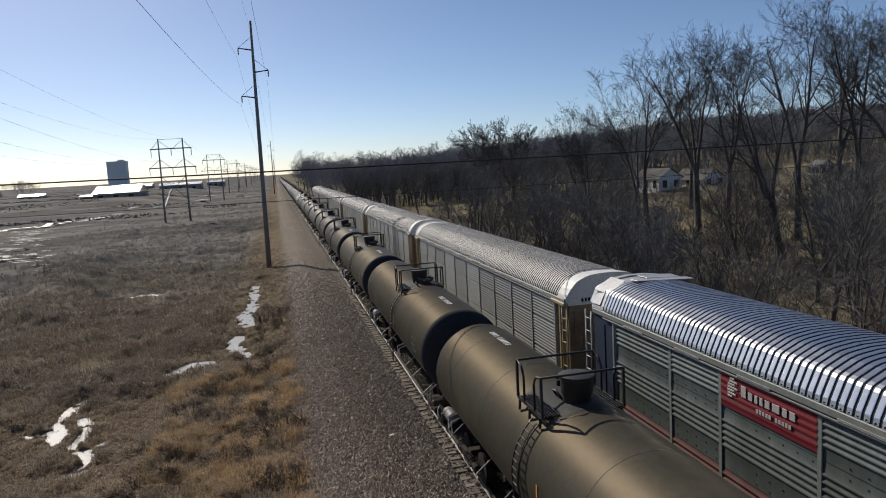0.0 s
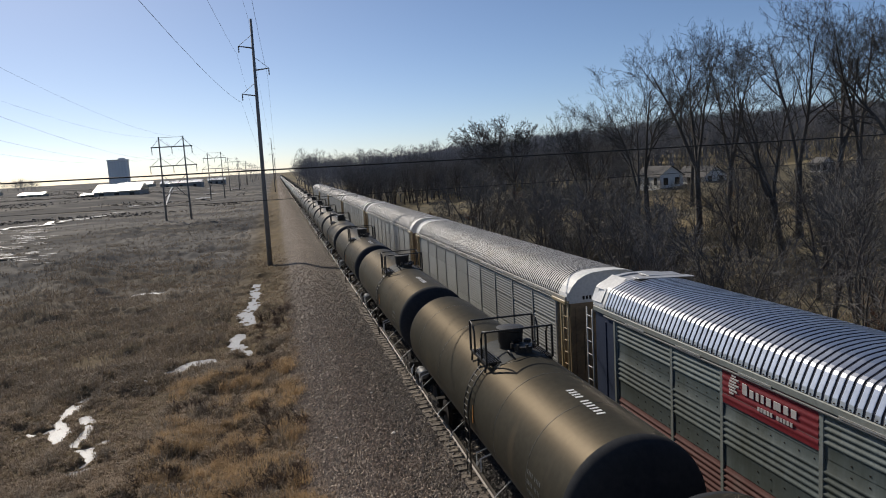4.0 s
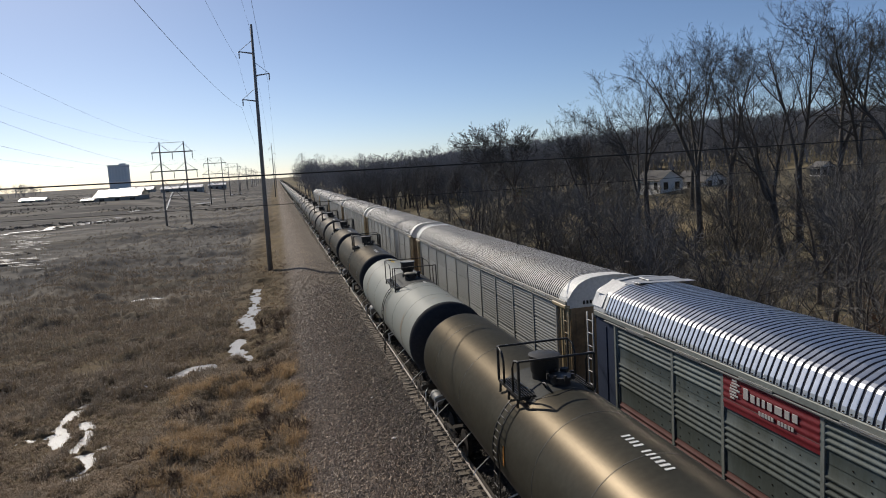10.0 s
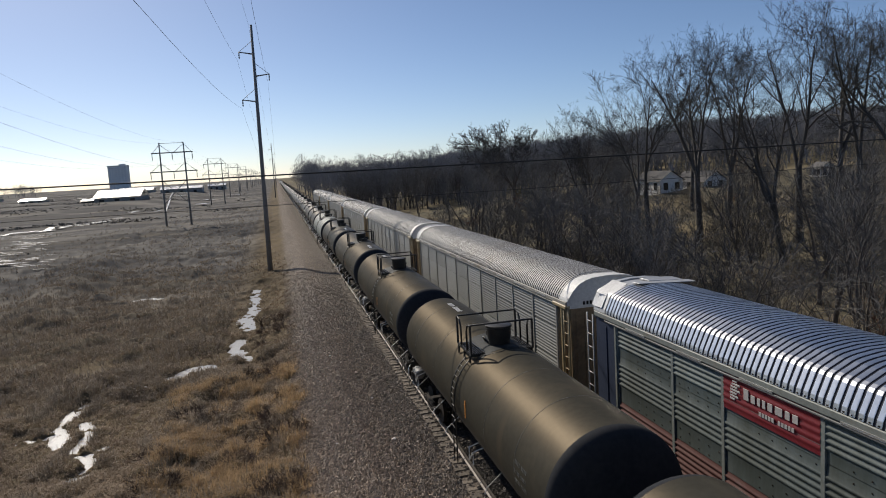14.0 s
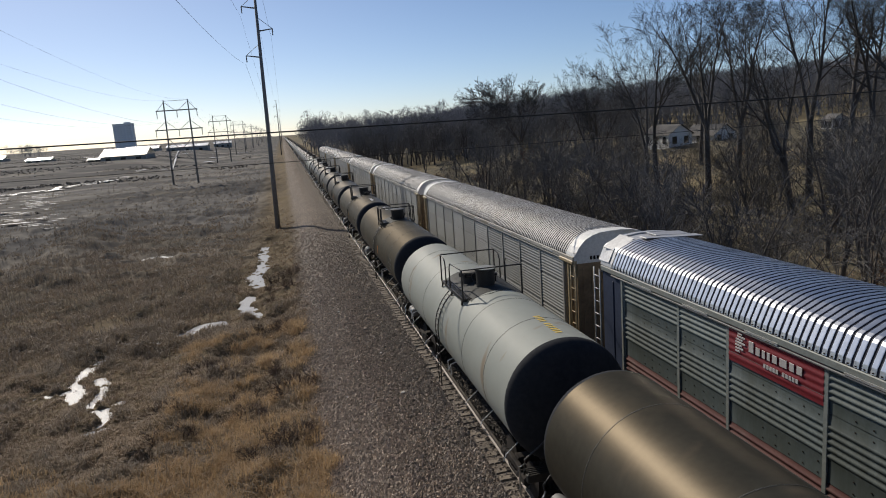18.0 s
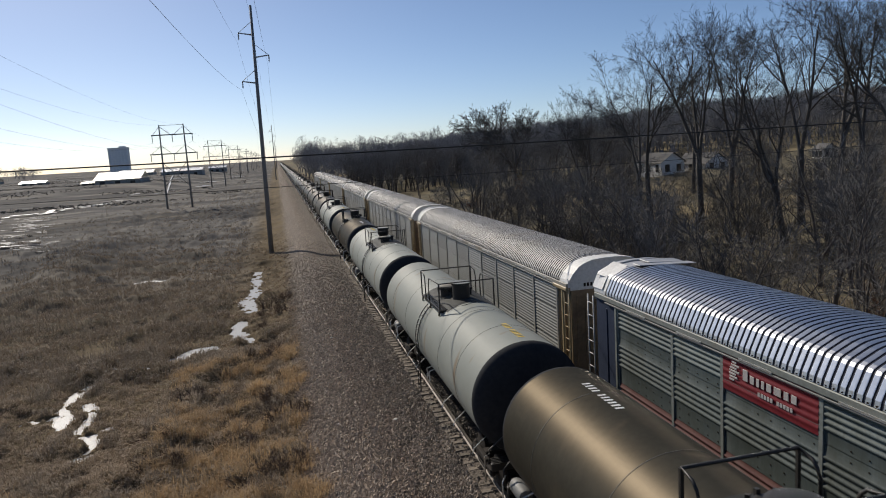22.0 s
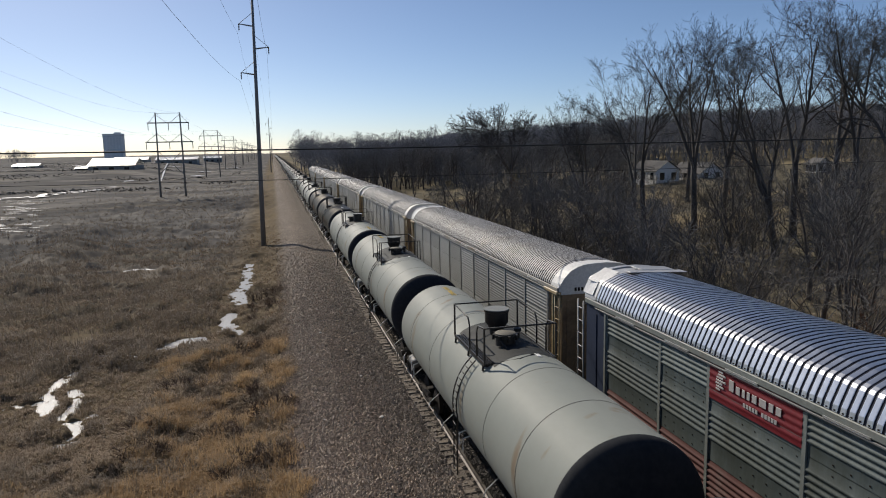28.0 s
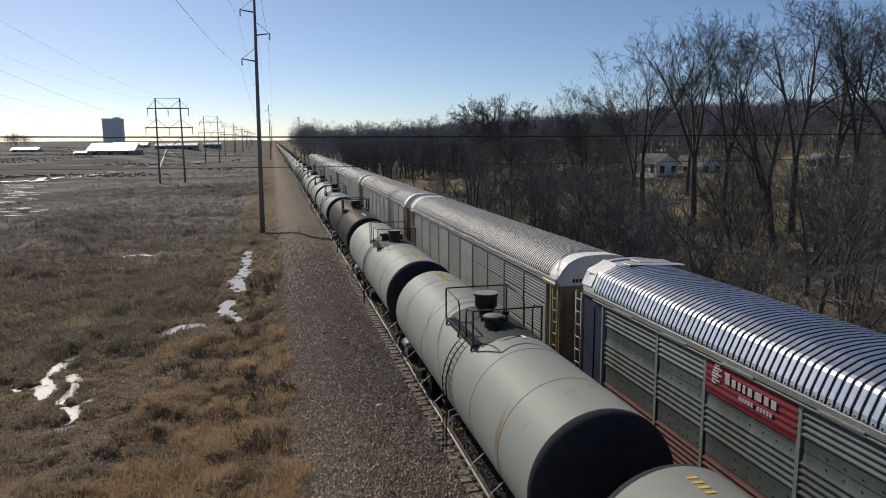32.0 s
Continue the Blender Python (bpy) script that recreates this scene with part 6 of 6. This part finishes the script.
def build_growth():
    blades("matted_grass", scatter(1, 80000, -27, -5.8, 13, 110, clumpy), 6, (0.12, 0.3), 0.026, 2, M_MAT, "matted brown winter grass on the verge", 1.9)
    blades("flattened_grass", scatter(12, 42000, -25, -6.0, 12.5, 48, lambda x, y, g: dry(x, y, g) & (x < -6.3 + 0.5 * wob(x, y, 3, 13))), 5, (0.07, 0.17), 0.024, 13, M_MAT, "flattened brown winter grass on the verge", 2.6)
    blades("golden_grass", scatter(2, 20000, -24, -5.6, 13.5, 44, golden), 8, (0.25, 0.6), 0.024, 8, M_GRASS, "golden dry grass tufts on the verge", 1.0)
    # tussocks that stand out of the verge
    g = np.random.default_rng(40)
    tx, ty = g.uniform(-13, -6.3, 130), 16 + 26 * g.uniform(0, 1, 130) ** 1.4
    cx, cy = np.repeat(tx, 26) + g.normal(0, 0.22, 130 * 26), np.repeat(ty, 26) + g.normal(0, 0.26, 130 * 26)
    P = np.stack([cx, cy, ground_height(cx, cy)], 1)[dry(cx, cy, g)]
    blades("tussock_grass", P, 9, (0.25, 0.6), 0.02, 41, M_GRASS, "golden grass tussocks beside the ballast", 1.3)
    tx, ty = g.uniform(-22, -6.8, 190), 16 + 32 * g.uniform(0, 1, 190) ** 1.3
    cx, cy = np.repeat(tx, 22) + g.normal(0, 0.24, 190 * 22), np.repeat(ty, 22) + g.normal(0, 0.26, 190 * 22)
    P = np.stack([cx, cy, ground_height(cx, cy)], 1)[dry(cx, cy, g)]
    blades("brown_tussock_grass", P, 8, (0.25, 0.6), 0.022, 43, M_REED, "dark brown dead tussocks on the verge", 1.4)
    blades("marsh_grass", scatter(3, 130000, -130, -8.5, 41, 330, lambda x, y, g: dry(x, y, g) & (x > -14 - y * 0.5) & (x < -10.5 - 0.01 * y) & (g.uniform(-1.3, 0.9, len(x)) < wob(x, y, 9, 14) + 0.5 * wob(x, y, 31, 15))), 5, (0.25, 0.65), 0.034, 4, M_REED, "dull brown reeds and marsh grass", 1.2)
    P = scatter(6, 60000, -330, -14, 150, 900, lambda x, y, g: (x > -20 - y * 0.42) & (x < -12 - 0.03 * y) & (ragged(x, y * 1.6, 46, 61) + 0.5 * ragged(x, y * 1.6, 15, 62) > g.uniform(0.1, 0.5, len(x))))
    blades("marsh_scrub", P, 5, (0.25, 0.6), 0.4, 45, M_SCRUB, "dark patches of low scrub on the far marsh", 2.4)
    blades("woodland_grass", scatter(5, 9000, 9.0, 60, 15, 130), 5, (0.25, 0.6), 0.05, 6, M_REED, "dry grass on the woodland floor", 0.7)
    # loose ballast stones
    g = np.random.default_rng(9)
    P = scatter(7, 125000, -6.5, 0.7, 14, 105, lambda x, y, g: (((x < -1.32) | ((x < -0.9) & (g.uniform(0, 1, len(x)) < 0.08))) & (g.uniform(0, 1, len(x)) > smooth01(y, 40, 105))) | ((np.abs(x) < 0.68) & (y < 60)))
    between = P[:, 0] > -0.7
    P[between, 2] = -0.185
    n = len(P)
    o = np.array([[1, 0, 0], [-1, 0, 0], [0, 1, 0], [0, -1, 0], [0, 0, 1], [0, 0, -1.0]])
    s = (0.025 + 0.038 * g.uniform(0, 1, (n, 1, 1)) ** 1.8) * g.uniform(0.65, 1.35, (n, 6, 1))
    a = g.uniform(0, 2 * np.pi, n)
    c, sn = np.cos(a)[:, None], np.sin(a)[:, None]
    O = np.repeat(o[None], n, 0)
    tilt = g.uniform(-0.7, 0.7, n)[:, None]
    oz = O[:, :, 2] * np.cos(tilt) - O[:, :, 0] * np.sin(tilt)
    ox = O[:, :, 0] * np.cos(tilt) + O[:, :, 2] * np.sin(tilt)
    O = np.stack([ox * c - O[:, :, 1] * sn, ox * sn + O[:, :, 1] * c, oz], -1)
    V = (P[:, None, :] + O * s + np.array([0, 0, 0.012])).reshape(-1, 3)
    f = np.array([[0, 2, 4], [2, 1, 4], [1, 3, 4], [3, 0, 4], [2, 0, 5], [1, 2, 5], [3, 1, 5], [0, 3, 5]])
    dirty = P[:, 0] + 0.5 * ragged(P[:, 0], P[:, 1], 1.5, 51) + g.normal(0, 1.1, n) > -2.7
    dirty &= ~between
    for pick, stone, words in ((between, M_STONE_MID, "very dark crushed stones between the rails"), (~dirty & ~between, M_STONE, "loose grey-brown crushed ballast stones beside the track"), (dirty, M_STONE_DARK, "dark grimy crushed ballast stones along the rail")):
        m = int(pick.sum())
        ob = raw("ballast_stones", V.reshape(n, 6, 3)[pick].reshape(-1, 3), (np.arange(m)[:, None, None] * 6 + f[None]).reshape(-1, 3), stone)
        tagged(ob, words, "ballast", kind="stuff")


build_growth()


def build_litter():
    """Pale stones on the ballast and dead stalks and sticks on the verge."""
    rnd = random.Random(31)
    m_pale = mat("pale_limestone", (0.5, 0.48, 0.45), (0.65, 0.63, 0.6), 6, 0.8)
    m_stick = mat("bleached_stick", (0.3, 0.25, 0.18), (0.42, 0.36, 0.27), 6, 0.85)
    for i, (x, y, r) in enumerate(((-2.74, 26.25, 0.11), (-4.9, 27.0, 0.07), (-2.9, 31.5, 0.07), (-4.2, 40.0, 0.09), (-5.2, 18.6, 0.06))):
        bm = bmesh.new()
        bmesh.ops.create_icosphere(bm, subdivisions=1, radius=r)
        for v in bm.verts:
            v.co *= rnd.uniform(0.7, 1.15)
            v.co.z *= 0.55
        s = part("stone", bm, m_pale)
        s.location = (x, y, float(ground_height(x, y)) + r * 0.3)
        tagged(s, "pale loose stone lying on the ballast", "stone", "pale stones")
    for i in range(26):
        y = rnd.uniform(19, 46)
        x = rnd.uniform(-15, -7.2)
        a = rnd.uniform(0, math.pi)
        l = rnd.uniform(0.5, 1.7)
        pts = []
        for k in range(4):
            px, py = x + math.cos(a) * l * k / 3, y + math.sin(a) * l * k / 3
            pts.append((px, py, float(ground_height(px, py)) + 0.1 + 0.05 * rnd.random()))
        s = tube("stick", pts, rnd.uniform(0.012, 0.022), m_stick, n=4, r2=0.006)
        tagged(s, "bleached dead stick lying on the matted grass", "stick", "dead sticks on the verge")
    for i in range(14):
        x, y = rnd.uniform(-12, -6.8), rnd.uniform(22, 46)
        z = float(ground_height(x, y))
        bm = bmesh.new()
        for k in range(5):
            dx, dy = rnd.uniform(-0.2, 0.2), rnd.uniform(-0.2, 0.2)
            add_tube(bm, [(0, 0, -0.05), (dx * 0.5, dy * 0.5, 0.4), (dx, dy, rnd.uniform(0.6, 1.0))], 0.01, 3, 0.004)
        s = part("dead_weed", bm, m_stick)
        s.location = (x, y, z)
        tagged(s, "pale dry weed stalks standing in the grass", "weed", "dry weeds on the verge")


def build_verge_brush():
    """Clumps of dark dry brush that stand beside the ballast."""
    rnd = random.Random(63)
    m_dry = mat("dark_dry_stems", (0.1, 0.07, 0.052), (0.17, 0.12, 0.085), 2, 0.9, per_object=0.25)
    first = None
    for i in range(22):
        y = 24 + 34 * rnd.random() ** 1.3
        x = rnd.uniform(-8.2, -6.2) if i % 3 else rnd.uniform(-13, -8)
        m = pose(x, y, gh(x, y) - 0.05, 0, 0, rnd.uniform(0, 360))
        if first is None:
            ob = first = make_shrub(64, 0.8, m_dry, 16, 0.004)
            ob.matrix_basis = m
        else:
            ob = copy_thing(first, m)
        k = rnd.uniform(0.6, 1.25)
        ob.scale = (k * 1.3, k * 1.3, k)
        tagged(ob, "clump of dark dry brush on the verge", "shrub", "dry brush on the verge")


build_litter()
build_verge_brush()


def build_ties():
    rnd = random.Random(8)
    bm = bmesh.new()
    add_box(bm, (0, 0, -0.26), (2.55, 0.22, 0.17), 0.012)
    me = bpy.data.meshes.new("tie")
    bm.to_mesh(me)
    bm.free()
    me.materials.append(M_TIE)
    bm = bmesh.new()
    for sx in (-1, 1):
        add_box(bm, (sx * 0.755, 0, -0.168), (0.36, 0.19, 0.018))
        for dx in (-0.12, 0.12):
            add_box(bm, (sx * 0.755 + dx, 0.05, -0.15), (0.03, 0.03, 0.035))
    plate = bpy.data.meshes.new("tie_plate")
    bm.to_mesh(plate)
    bm.free()
    plate.materials.append(M_TRUCK)
    for k in range(290):
        y = 9 + k * 0.53
        t = link("tie", me, TRACK_1, m=pose(rnd.uniform(-0.05, 0.05), y + rnd.uniform(-0.03, 0.03), rnd.uniform(-0.01, 0.012), 0, 0, rnd.uniform(-1.5, 1.5)))
        if k < 90:
            link("tie_plate", plate, t)
    vs = np.array([v.co[:] for v in me.vertices])
    fs = [tuple(p.vertices) for p in me.polygons]
    for tr, cx, ks in ((TRACK_1, 0, range(290, 900)), (TRACK_2, AUTO_X, range(0, 600))):
        V, F = [], []
        for i, k in enumerate(ks):
            V += (vs + np.array([cx, 9 + k * 0.53, 0])).tolist()
            F += [tuple(q + i * len(vs) for q in f) for f in fs]
        tagged(raw("ties", V, F, M_TIE, tr), kind="stuff")


build_ties()


# ---- what moves ----
def motions():
    """The tank train rolls away along its track, slowly losing speed."""
    times = [0, 4, 8, 12, 16, 20, 24, 28, 32]
    for k, car in TANK_CARS.items():
        walk(car, [(t, pose(0, train_at(t) + CAR_PITCH * k + TANK_HALF + 0.1, 0)) for t in times])


motions()
